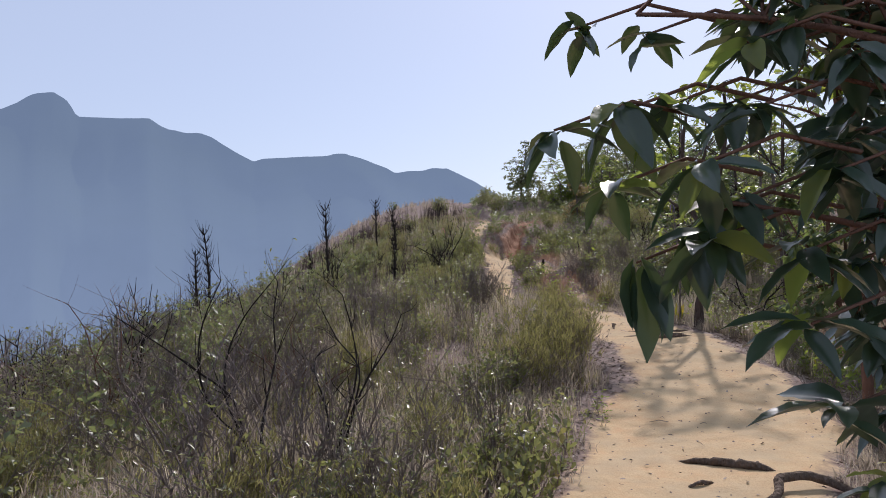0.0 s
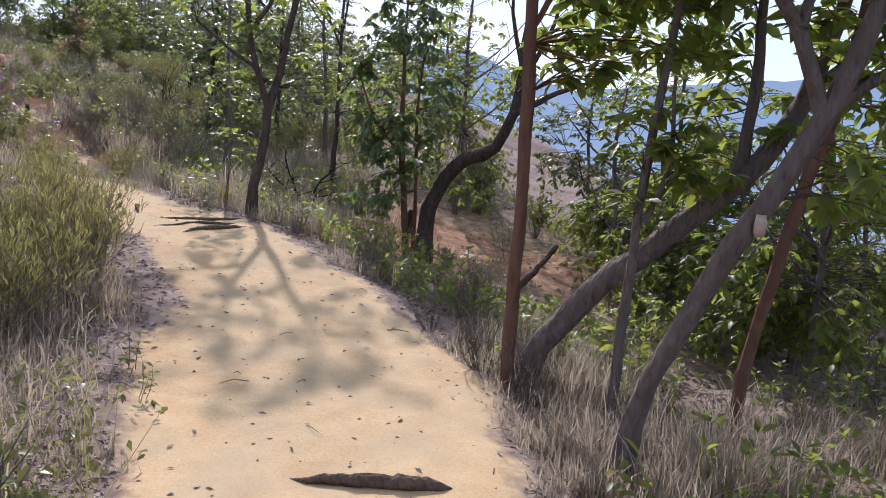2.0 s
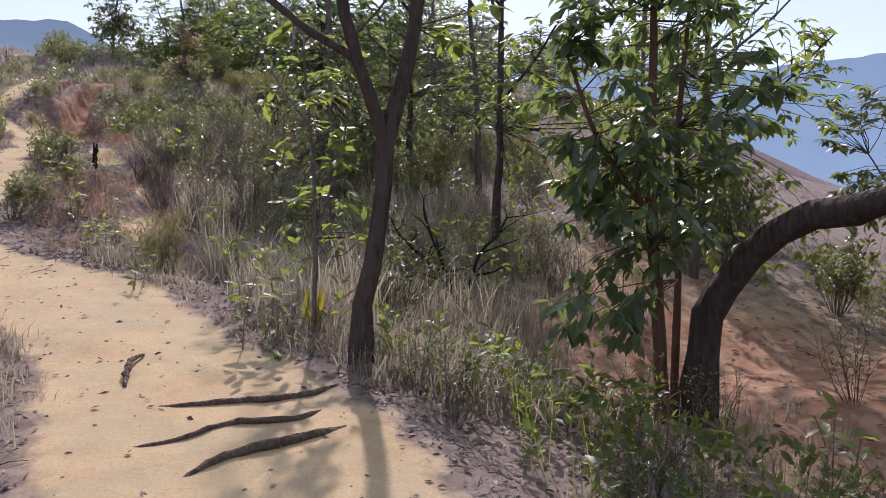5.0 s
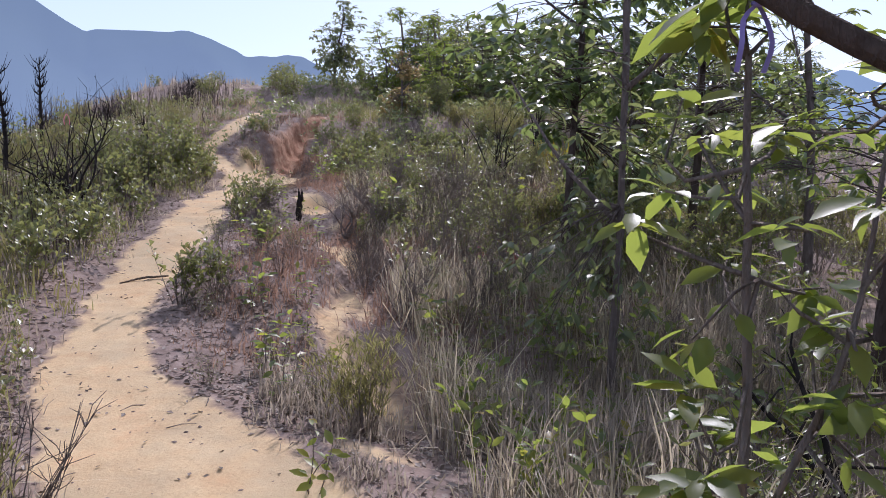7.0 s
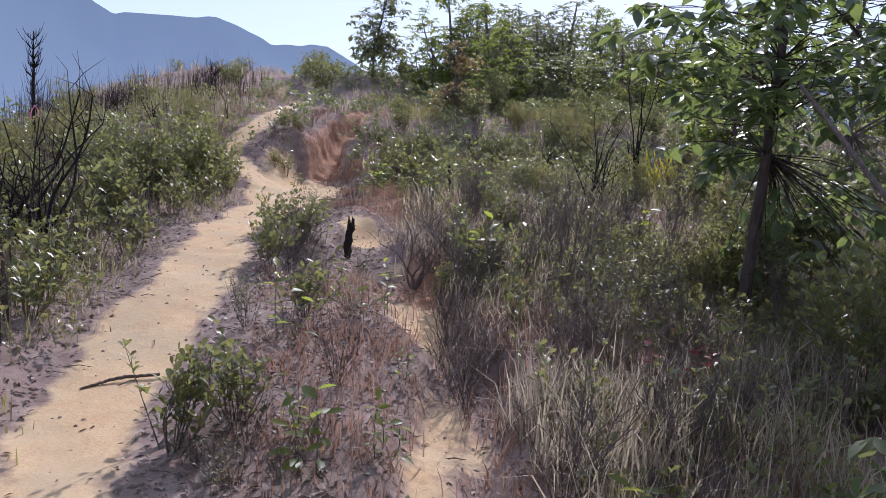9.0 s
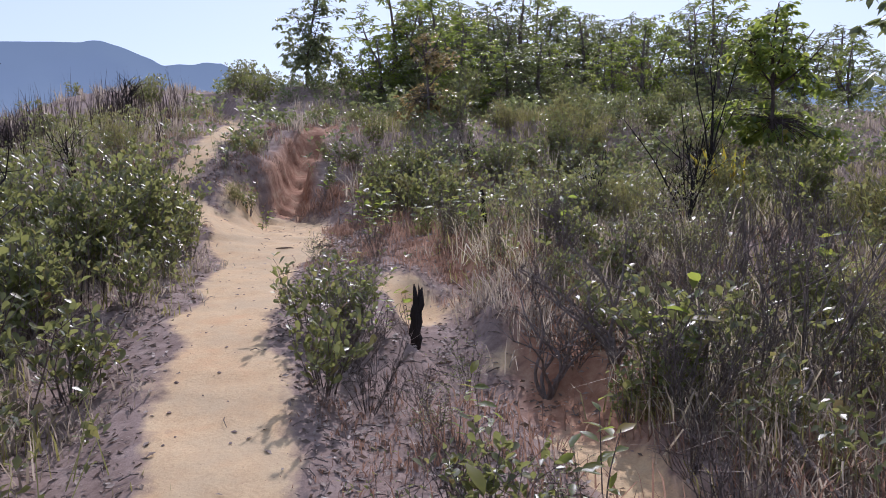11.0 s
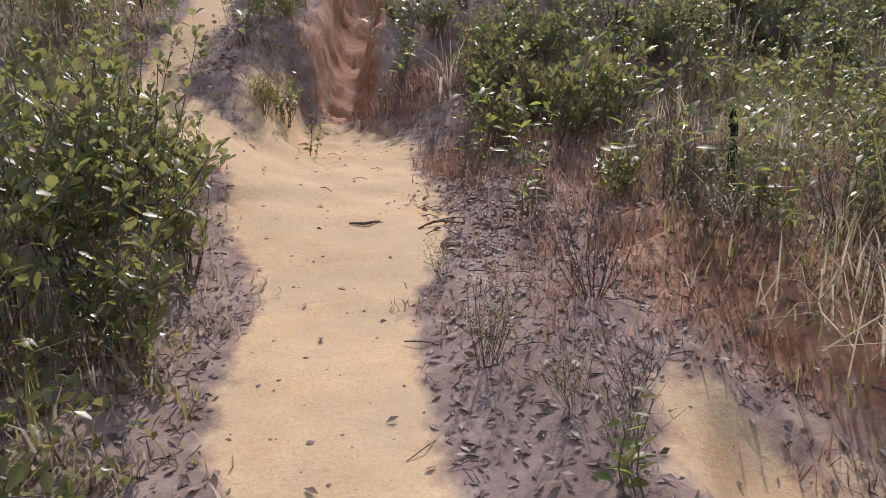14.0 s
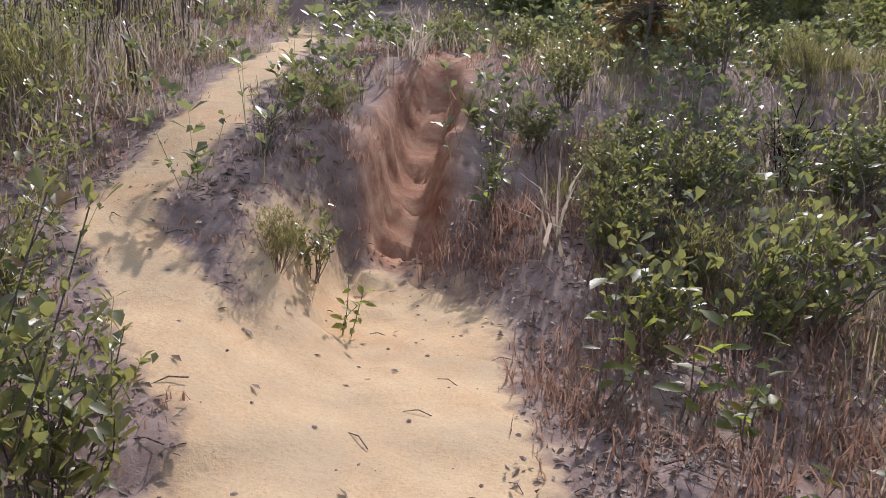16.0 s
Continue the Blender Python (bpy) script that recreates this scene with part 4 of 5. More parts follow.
def stems_of(rng, count, spread_out, tall, bend=0.35, radius=0.005, forks=0):
    """Bent stems rising from one root: their meshes, and points and directions along their upper halves."""
    tubes, pts, ways = [], [], []
    for _ in range(count):
        a, h = rng.uniform(0, 6.28), tall * rng.uniform(0.55, 1.0)
        o = spread_out * rng.uniform(0.2, 1.0)
        base = np.array([math.cos(a), math.sin(a), 0]) * 0.05 * rng.uniform(0, 1)
        tip = np.array([math.cos(a) * o, math.sin(a) * o, h])
        mid = (base + tip) / 2 + rng.normal(0, bend * 0.12, 3)
        line = smooth_line([base - np.array([0, 0, 0.06]), mid, tip], 6)
        tubes.append(tube(line, np.linspace(radius, radius * 0.45, 6), 3))
        for u in (2, 3, 4, 5):
            pts.append(line[u])
            ways.append(line[u] - line[u - 1])
        for _ in range(forks):
            s = line[int(rng.integers(2, 5))]
            e = s + np.array([*rng.normal(0, 0.5, 2), 0.7]) * tall * rng.uniform(0.15, 0.35)
            m2 = (s + e) / 2 + rng.normal(0, 0.02, 3)
            tubes.append(tube(np.array([s, m2, e]), [radius * 0.6, radius * 0.5, radius * 0.25], 3))
            pts += [m2, e]
            ways += [e - s, e - s]
    ways = np.array(ways)
    return joined(tubes), np.array(pts), ways / (np.linalg.norm(ways, axis=1)[:, None] + 1e-9)


def shrub(name, label, seed, count, wide, tall, leaf, wood, size, per, shape=ROUND, forks=1, upright=-0.25, radius=0.005, flare=0.8, group=""):
    rng = np.random.default_rng(seed)
    ob = thing(name, label, "shrub", (0, 0, 0), group)
    if leaf is None:
        for k in range(3):
            v, f = stems_of(rng, max(count // 3, 2), wide, tall, 0.4, radius, forks)[0]
            part("branch", mesh_of("branch", v, f, wood), ob)
    else:
        (v, f), pts, ways = stems_of(rng, count, wide, tall, 0.4, radius, forks)
        tagged(part("stem_growth", mesh_of("stem_growth", v, f, wood), ob), kind="stuff")
        lv, lf = rosettes(pts, ways, per, size, rng, shape, upright, flare)
        tagged(part("foliage", mesh_of("foliage", lv, lf, leaf), ob), kind="stuff")
    return ob


def shrub_kinds():
    k = {}
    k["broad"] = [shrub("broadleaf_shrub", "low shrub with upright leathery green leaves in dry grass", 200 + n, 16, 0.32, 0.55, SHRUBLEAF, TWIG, 0.068, 3, group="leathery shrubs") for n in range(3)]
    k["tall"] = [shrub("tall_shrub", "dense shrub with glossy oval leaves beside the trail", 210 + n, 26, 0.50, 0.95, SHRUBLEAF, TWIG, 0.066, 5, forks=2, group="tall leafy shrubs") for n in range(2)]
    k["fine"] = [shrub("feathery_shrub", "feathery yellow-green heath shrub", 220 + n, 32, 0.34, 0.62, GREENGRASS, TWIG, 0.065, 6, THIN, 2, -0.7, 0.003, 0.45, "feathery heath shrubs") for n in range(2)]
    k["dead"] = [shrub("dead_bush", "leafless grey twiggy bush", 230 + n, 15, 0.5, 0.85, None, TWIG, 0, 0, forks=5, radius=0.006, group="leafless bushes") for n in range(3)]
    k["burnt"] = [shrub("burnt_bush", "charred upright stems of a burnt bush", 240 + n, 7, 0.22, 1.1, None, CHAR, 0, 0, forks=5, radius=0.009, group="burnt bushes") for n in range(2)]
    k["young"] = [shrub("seedling", "seedling with a few drooping bright green leaves", 250 + n, 3, 0.12, 0.34, BROAD, TWIG, 0.085, 2, LEAF, 0, 0.35, 0.004, 1.0, "bright seedlings") for n in range(3)]
    k["blade"] = [shrub("blade_tuft", "tuft of long yellow-green blades", 260 + n, 3, 0.06, 0.12, YELLOW, TWIG, 0.42, 1, THIN, 0, -1.6, 0.003, 0.35, "yellow blade tufts") for n in range(1)]
    k["white"] = [shrub("silvery_shrub", "wiry shrub with scattered small pale shiny leaves", 270 + n, 15, 0.45, 0.75, SHRUBLEAF, TWIG, 0.045, 2, SMALL, 3, 0.0, 0.004, 1.0, "wiry shrubs") for n in range(2)]
    return k


KINDS = shrub_kinds()
USED = set()


def plant(kind, x, y, scale=1.0, seed=None, lean=0.12):
    """One shrub of a kind, on the ground at x, y."""
    rng = np.random.default_rng(seed if seed is not None else int(abs(x * 7919 + y * 104729) * 10) % 2**31)
    some = KINDS[kind]
    n = int(rng.integers(0, len(some)))
    z = height(x, y) - 0.01
    turn = Euler((rng.normal(0, lean), rng.normal(0, lean), rng.uniform(0, 6.28)))
    if (kind, n) not in USED:
        USED.add((kind, n))
        ob = some[n]
        ob.location, ob.rotation_euler = (x, y, z), turn
    else:
        ob = copy_thing(some[n], Matrix.LocRotScale((x, y, z), turn, None))
    s = scale * rng.uniform(0.85, 1.15)
    ob.scale = (s, s, s * rng.uniform(0.9, 1.15))
    return ob


def plant_known():
    """Shrubs that stand out on their own."""
    for kind, x, y, s in (
        ("fine", 2.72, 13.3, 0.95), ("broad", 1.50, 15.3, 0.85), ("broad", 1.72, 15.5, 0.8), ("broad", 1.66, 18.3, 0.8), ("dead", 1.8, 18.6, 0.5), ("tall", 1.92, 19.0, 0.52), ("broad", 1.66, 19.1, 0.8),
        ("tall", 0.55, 21.2, 0.95), ("tall", 0.62, 22.0, 0.75), ("broad", 0.85, 21.5, 0.9), ("tall", 0.3, 20.5, 1.0), ("tall", -0.5, 20.9, 1.0), ("tall", 0.0, 20.0, 0.8), ("broad", 0.72, 20.9, 0.9), ("tall", -0.1, 21.4, 1.0), ("tall", 0.35, 22.0, 0.8), ("tall", 0.1, 19.4, 0.7), ("broad", 0.6, 19.8, 0.9), ("broad", 0.5, 18.5, 1.0), ("broad", 0.3, 17.5, 1.0), ("tall", -0.3, 18.2, 0.7), ("broad", 0.45, 16.6, 0.9), ("broad", 0.2, 16.0, 1.0),
        ("broad", 2.0, 16.9, 0.8), ("young", 2.15, 14.2, 1.2), ("young", 2.3, 13.6, 1.0), ("young", 2.05, 15.1, 1.3), ("young", 2.45, 12.5, 0.9), ("young", 1.9, 16.4, 1.0), ("young", 3.0, 11.3, 1.0), ("young", 3.15, 11.0, 1.1), ("young", 2.95, 10.9, 1.2), ("blade", 3.33, 11.15, 0.6), ("young", 3.9, 10.2, 1.1), ("young", 4.3, 10.0, 1.5), ("young", 4.5, 9.6, 1.4),
        ("blade", 6.5, 22.0, 1.5), ("blade", 6.9, 22.4, 1.3), ("burnt", 5.4, 21.0, 0.9), ("dead", 4.2, 18.6, 1.0), ("dead", 4.0, 17.8, 0.9), ("white", 4.3, 19.3, 1.0), ("tall", 4.6, 18.4, 0.6),
        ("burnt", -0.1, 18.3, 1.3), ("burnt", -0.35, 18.1, 1.0), ("dead", -0.2, 18.5, 0.9),
        ("tall", 2.95, 24.2, 0.55), ("tall", 3.2, 25.0, 0.6), ("tall", 2.95, 25.8, 0.55), ("tall", 3.6, 24.6, 0.65), ("tall", 3.4, 26.4, 0.75), ("fine", 3.3, 23.9, 0.7), ("fine", 3.9, 24.0, 0.8), ("broad", 2.75, 23.4, 0.9), ("broad", 3.2, 23.3, 1.0), ("broad", 3.7, 23.5, 1.1), ("young", 2.5, 23.05, 1.6), ("young", 2.7, 22.8, 1.4), ("young", 2.85, 22.6, 1.2), ("young", 3.1, 22.1, 1.2), ("young", 3.3, 21.6, 1.2),
        ("broad", 1.4, 24.2, 0.55), ("fine", 1.25, 23.9, 0.5), ("dead", 1.15, 24.6, 0.5), ("young", 1.55, 23.9, 0.8), ("young", 0.8, 21.9, 0.9), ("broad", 0.4, 23.0, 0.8), ("fine", 0.3, 22.9, 0.8), ("broad", 0.75, 22.3, 0.8), ("broad", 0.6, 22.6, 0.7),
        ("dead", -0.65, 4.3, 1.25), ("dead", -0.2, 4.0, 1.1), ("dead", -1.2, 4.4, 1.2), ("white", -0.2, 4.6, 1.0), ("white", -0.9, 3.6, 1.1), ("fine", -0.3, 3.7, 0.9), ("fine", -0.9, 4.1, 0.9), ("broad", 0.35, 4.7, 0.8), ("broad", 0.55, 4.4, 0.75), ("broad", 0.2, 4.25, 0.8), ("broad", 0.05, 3.6, 0.8), ("broad", 0.45, 3.7, 0.75), ("broad", 0.6, 5.1, 0.8),
        ("dead", 1.72, 25.9, 0.35), ("broad", 2.55, 25.2, 0.5), ("fine", 1.55, 25.3, 0.4), ("young", 2.45, 24.9, 1.2), ("dead", 1.45, 25.6, 0.4), ("fine", 1.3, 25.1, 0.45), ("fine", 2.6, 26.0, 0.5), ("young", 2.62, 25.6, 1.1), ("dead", 1.75, 26.6, 0.4), ("fine", 1.62, 11.0, 0.7), ("fine", 1.5, 11.6, 0.75), ("dead", 1.7, 10.6, 0.5), ("fine", 1.5, 10.3, 0.8), ("dead", 1.45, 12.2, 0.55), ("fine", 1.3, 8.0, 1.05), ("fine", 1.5, 8.7, 1.0), ("fine", 1.1, 8.8, 1.2), ("fine", 1.55, 9.3, 0.95), ("dead", 1.45, 8.4, 0.7), ("tall", 0.55, 7.4, 0.7), ("tall", 0.35, 7.1, 0.7), ("fine", 0.9, 7.6, 1.1),
        ("young", 2.7, 4.65, 0.9), ("young", 2.85, 4.5, 0.9), ("young", 1.35, 6.5, 0.7), ("young", 1.4, 6.9, 0.8), ("young", 1.75, 10.6, 0.9),
    ):
        plant(kind, x, y, s)


def plant_wild():
    """The rest of the scrub, thinned out along the trail."""
    rng = np.random.default_rng(300)
    for kind, count, box, s in (
        ("fine", 26, (-5, 1.0, 2.5, 13), 0.8), ("dead", 70, (-5, 1.0, 3.5, 15), 0.85), ("white", 60, (-5, 1.0, 3, 15), 0.8), ("broad", 14, (-4, 0.9, 4, 14), 0.8),
        ("broad", 40, (-4, 0.7, 13, 24), 0.9), ("fine", 12, (-5, 0.6, 13, 27), 0.9), ("burnt", 18, (-6, -0.2, 14, 30), 0.9), ("tall", 10, (-3, 0.4, 17, 28), 0.65),
        ("broad", 56, (3.2, 9, 17, 31), 0.8), ("white", 50, (3.4, 9, 14, 27), 0.75), ("tall", 24, (3.5, 11, 19, 33), 0.75), ("dead", 40, (3.3, 8, 14, 27), 0.7), ("fine", 16, (3.5, 9, 16, 30), 1.0), ("young", 30, (3.2, 7, 12, 26), 1.3), ("burnt", 8, (4, 9, 18, 26), 0.8),
        ("dead", 40, (2.9, 5.2, 14, 22), 0.55), ("white", 30, (2.9, 5, 14.5, 23), 0.55), ("broad", 20, (2.9, 5, 15, 24), 0.55), ("dead", 14, (1.5, 2.4, 13.5, 21), 0.35), ("white", 14, (1.5, 2.5, 13.5, 22), 0.4), ("young", 14, (1.6, 2.6, 13.5, 22), 0.8), ("tall", 5, (4.6, 6, 14.5, 18.5), 0.8), ("tall", 6, (6, 10, 12, 18), 1.1), ("tall", 14, (5.0, 9.5, 3, 8.5), 0.9), ("dead", 16, (3.2, 5, 4.6, 10), 0.5), ("white", 16, (3.4, 5.2, 6, 11), 0.55), ("white", 12, (4, 8, 11, 17), 1.0), ("young", 16, (4, 7.5, 5, 13), 1.4), ("white", 12, (4.5, 9, 4, 12), 0.8), ("tall", 8, (7, 11, 4, 12), 1.1),
        ("dead", 14, (-6.5, -1.6, 5.5, 12), 1.3), ("white", 18, (-6.5, -1.4, 5, 12), 1.35), ("burnt", 12, (-6, -1.5, 7, 15), 1.1), ("tall", 16, (0.5, 14, 28, 38), 0.8), ("broad", 20, (-3, 10, 26, 38), 1.0),
    ):
        made = 0
        while made < count:
            x, y = rng.uniform(box[0], box[1]), rng.uniform(box[2], box[3])
            tx, tw = trail_at(y)
            bare = ground(np.array([x]), np.array([y]))[1][0]
            if abs(x - tx) < tw + 0.42 * s or bare > 0.45:
                made += 0.2
                continue
            plant(kind, x, y, s * rng.uniform(0.7, 1.2), int(rng.integers(0, 2**31)))
            made += 1


plant_known()
plant_wild()

# ---- grass and litter ----


def sow(name, label, material, count, box, tall, seed, thin=0.0035, lean=0.35, clump=0.10, per=9, keep=0.35, patch=0.8, patch_seed=1, edge=0.0):
    """Clumps of blades over a stretch of the plan, fewer on bare soil."""
    rng = np.random.default_rng(seed)
    count, thin = int(count * 0.72), thin * 1.45
    n = count // per
    x, y = rng.uniform(box[0], box[1], n * 3), rng.uniform(box[2], box[3], n * 3)
    z, bare, red = ground(x, y)
    tx, tw = trail_at(y)
    away = line_distance(x, y, GULLY)[0]
    ok = (rng.random(n * 3) > bare * 1.6) & (away > 0.16 + 0.12 * rng.random(n * 3)) & (np.abs(x - tx) > tw + edge) & (fuzz(x, y, patch, patch_seed) > keep * rng.uniform(0.6, 1.4, n * 3))
    x, y, z = x[ok][:n], y[ok][:n], z[ok][:n]
    tx, tw = trail_at(y)
    low = np.clip((np.abs(x - tx) - tw) / 0.7, 0.3, 1.0)
    h0 = tall * rng.uniform(0.55, 1.1, len(x)) * low * (0.6 + 0.8 * fuzz(x, y, 1.3, patch_seed + 3))
    k = per
    bx = np.repeat(x, k) + rng.normal(0, clump * 0.4, len(x) * k)
    by = np.repeat(y, k) + rng.normal(0, clump * 0.4, len(x) * k)
    h = np.repeat(h0, k) * rng.uniform(0.5, 1.1, len(bx))
    ang = rng.uniform(0, 2 * np.pi, len(bx))
    out = h * np.abs(rng.normal(0, lean, len(bx)))
    dx, dy = np.cos(ang) * out, np.sin(ang) * out
    turn = rng.uniform(0, np.pi, len(bx))
    w = thin * rng.uniform(0.6, 1.4, len(bx))
    wx, wy = np.cos(turn) * w, np.sin(turn) * w
    b = np.stack([bx, by, np.repeat(z, k) - 0.02], 1)
    side = np.stack([wx, wy, np.zeros_like(wx)], 1)
    mid = b + np.stack([dx * 0.35, dy * 0.35, h * 0.6], 1)
    tip = b + np.stack([dx, dy, h * np.sqrt(np.maximum(1 - (out / np.maximum(h, 1e-6)) ** 2 * 0.5, 0.3))], 1)
    v = np.stack([b - side, b + side, mid + side * 0.8, mid - side * 0.8, tip], 1).reshape(-1, 3)
    i = (np.arange(len(b)) * 5)[:, None, None]
    f = (np.array([(0, 1, 2), (0, 2, 3), (3, 2, 4)])[None] + i).reshape(-1, 3)
    tagged(new(name, mesh_of(name, v, f, material, False)), label, "grass", kind="stuff")


sow("grass", "dry grey-brown grass on the open bank", GRASS, 60000, (-4, 1.6, 1.5, 14), 0.34, 400, 0.0028, 0.75, 0.14, patch_seed=40)
sow("grass", "green-tinged heath grass on the open bank", GREENGRASS, 8500, (-4, 1.6, 1.5, 14), 0.34, 401, 0.0028, 0.6, 0.14, patch_seed=41, keep=0.55)
sow("grass", "dry grey-brown grass beside the upper trail", GRASS, 40600, (-4, 1.2, 13, 30), 0.33, 402, 0.0031, 0.65, 0.14, patch_seed=42)
sow("grass", "green-tinged grass beside the upper trail", GREENGRASS, 17400, (-4, 1.0, 13, 30), 0.34, 403, 0.0031, 0.55, 0.14, patch_seed=43, keep=0.55)
sow("grass", "dry tussock grass between trail and trees", GRASS, 25000, (2.2, 5.2, 4, 14), 0.30, 404, 0.0028, 0.65, patch_seed=44, keep=0.5)
sow("grass", "tall straw grass in the thicket", GRASS, 18000, (3.1, 6.5, 11.2, 16), 0.40, 405, 0.0028, 0.4, patch_seed=45, keep=0.5)
sow("grass", "rusty dead grass along the runnel", RUST, 30159, (1.5, 6, 14, 25), 0.17, 406, 0.0025, 0.8, 0.16, patch_seed=46, keep=0.45)
sow("grass", "mixed green and straw grass on the slope", GREENGRASS, 30000, (2.9, 9, 17, 32), 0.24, 407, 0.0031, 0.6, 0.14, patch_seed=47, keep=0.5)
sow("grass", "dry grass on the upper slope", GRASS, 30000, (3.1, 14, 16, 38), 0.24, 408, 0.0037, 0.6, 0.14, patch_seed=48, keep=0.45)
sow("grass", "short rusty grass about the gully", RUST, 25520, (-0.6, 3.6, 22.5, 30), 0.15, 409, 0.0025, 0.8, 0.14, patch_seed=49, keep=0.4)
sow("grass", "thin grass on the far crest and slopes", GRASS, 34800, (-14, 16, 24, 48), 0.38, 410, 0.0063, 0.5, patch_seed=50, keep=0.35)
sow("grass", "rough grass on the slope falling away", GRASS, 23200, (-14, -3.5, 2, 30), 0.40, 411, 0.0063, 0.5, patch_seed=51, keep=0.35)
sow("grass", "dry grass under the trees on the terrace", GRASS, 8000, (4.5, 11, 2, 13), 0.26, 412, 0.0031, 0.6, patch_seed=52, keep=0.55)
sow("grass", "tangled pale dead grass beside the runnel", GRASS, 8000, (2.75, 5.2, 16.5, 21), 0.22, 414, 0.0025, 0.95, 0.16, patch_seed=54, keep=0.3)
sow("weeds", "tall dark weed stalks along the skyline", WEED, 8000, (-7, 0.4, 14, 32), 0.8, 413, 0.0035, 0.2, patch_seed=53, keep=0.55, per=4)


sow("grass", "tangle of long pale straw beside the scrub", STRAW, 2300, (3.0, 6.0, 17.4, 20.6), 0.34, 415, 0.0027, 1.0, 0.2, patch_seed=55, keep=0.5)
sow("grass", "arching straw tussocks under the thicket", STRAW, 5600, (3.1, 5.4, 11.6, 16), 0.62, 416, 0.0025, 0.6, 0.12, patch_seed=56, keep=0.5)
sow("grass", "scattered pale straw on the open bank", STRAW, 5200, (-3.5, 1.4, 3, 14), 0.45, 417, 0.0024, 0.7, 0.14, patch_seed=57, keep=0.5)
sow("grass", "scattered pale straw on the upper slope", STRAW, 6000, (3.0, 11, 20, 34), 0.34, 418, 0.0032, 0.5, 0.14, patch_seed=58, keep=0.5)

sow("grass", "thick grey straw tussocks about the leaning trunks", GRASS, 9000, (2.75, 4.3, 4.6, 6.9), 0.42, 419, 0.0022, 0.55, 0.10, patch_seed=59, keep=0.3)
sow("grass", "pale straw tufts about the leaning trunks", STRAW, 2500, (2.8, 4.3, 4.6, 6.9), 0.45, 424, 0.0020, 0.6, 0.10, patch_seed=59, keep=0.3)
sow("grass", "tall thin grass leaning over the trail at the bend", GRASS, 3500, (1.1, 2.0, 9.4, 12.6), 0.5, 425, 0.0022, 0.5, 0.10, patch_seed=60, keep=0.3)


def undergrowth(name, label, material, count, box, tall, size, seed, per=5, shape=OVAL, keep=0.45, edge=0.15, flare=1.0):
    """Low leafy sprigs on thin stalks, growing in patches."""
    rng = np.random.default_rng(seed)
    x, y = rng.uniform(box[0], box[1], count * 3), rng.uniform(box[2], box[3], count * 3)
    z, bare, red = ground(x, y)
    tx, tw = trail_at(y)
    ok = (bare < 0.35) & (np.abs(x - tx) > tw + edge) & (line_distance(x, y, GULLY)[0] > 0.3) & (fuzz(x, y, 0.9, seed) > keep * rng.uniform(0.7, 1.3, count * 3))
    x, y, z = x[ok][:count], y[ok][:count], z[ok][:count]
    n = len(x)
    h = tall * rng.uniform(0.25, 1.0, n) * (0.5 + fuzz(x, y, 1.4, seed + 1))
    foot = np.stack([x, y, z - 0.02], 1)
    way = np.stack([rng.normal(0, 0.22, n), rng.normal(0, 0.22, n), np.ones(n)], 1)
    tips = foot + way * h[:, None]
    side = np.stack([np.full(n, 0.0022), rng.normal(0, 0.0015, n), np.zeros(n)], 1)
    stalk_v = np.stack([foot - side, foot + side, tips + side * 0.5, tips - side * 0.5], 1).reshape(-1, 3)
    stalk_f = (np.array([(0, 1, 2), (0, 2, 3)])[None] + (np.arange(n) * 4)[:, None, None]).reshape(-1, 3)
    low = foot + way * (h * rng.uniform(0.45, 0.8, n))[:, None]
    pieces = [(stalk_v, stalk_f), rosettes(tips, way, per, size, rng, shape, -0.15, flare), rosettes(low, way, max(per - 2, 2), size * 0.9, rng, shape, -0.1, flare)]
    v, f = joined(pieces)
    tagged(new(name, mesh_of(name, v, f, material)), label, "undergrowth", kind="stuff")


undergrowth("undergrowth", "small leathery sprigs among the heath", SHRUBLEAF, 2500, (-4.5, 1.3, 2.6, 14), 0.42, 0.048, 600)
undergrowth("undergrowth", "dull olive sprigs on the falling slope", FARLEAF, 2200, (-9, -2, 4, 26), 0.6, 0.085, 601)
undergrowth("undergrowth", "leathery green sprigs beside the upper trail", SHRUBLEAF, 3200, (-4, 0.9, 13, 27), 0.40, 0.055, 602)
undergrowth("undergrowth", "mixed green sprigs in the dry scrub", SHRUBLEAF, 2500, (3.2, 9, 14, 27), 0.40, 0.058, 603, edge=0.6, keep=0.55)
undergrowth("undergrowth", "grey-green sprigs on the far slope", FARLEAF, 4200, (0.5, 15, 24, 38), 0.5, 0.10, 604)
undergrowth("undergrowth", "bright leafy sprigs under the trees", BROAD, 2200, (3.1, 9.5, 3.5, 15), 0.45, 0.085, 605, per=4, shape=LEAF, edge=0.55)


def scatter(name, label, material, count, box, size, seed, on_trail=0.1, shape=SMALL, category="litter"):
    rng = np.random.default_rng(seed)
    x, y = rng.uniform(box[0], box[1], count * 2), rng.uniform(box[2], box[3], count * 2)
    z, bare, red = ground(x, y)
    ok = rng.random(count * 2) > np.clip(bare * 1.5, 0, 1 - on_trail)
    x, y, z = x[ok][:count], y[ok][:count], z[ok][:count]
    a = rng.uniform(0, 2 * np.pi, len(x))
    way = np.stack([np.cos(a), np.sin(a), rng.normal(0.05, 0.2, len(x))], 1)
    v, f = leaves(shape, np.stack([x, y, z + 0.004], 1), way, size * rng.uniform(0.5, 1.3, len(x)), rng, 0.4, 1.3)
    tagged(new(name, mesh_of(name, v, f, material)), label, category, kind="stuff")


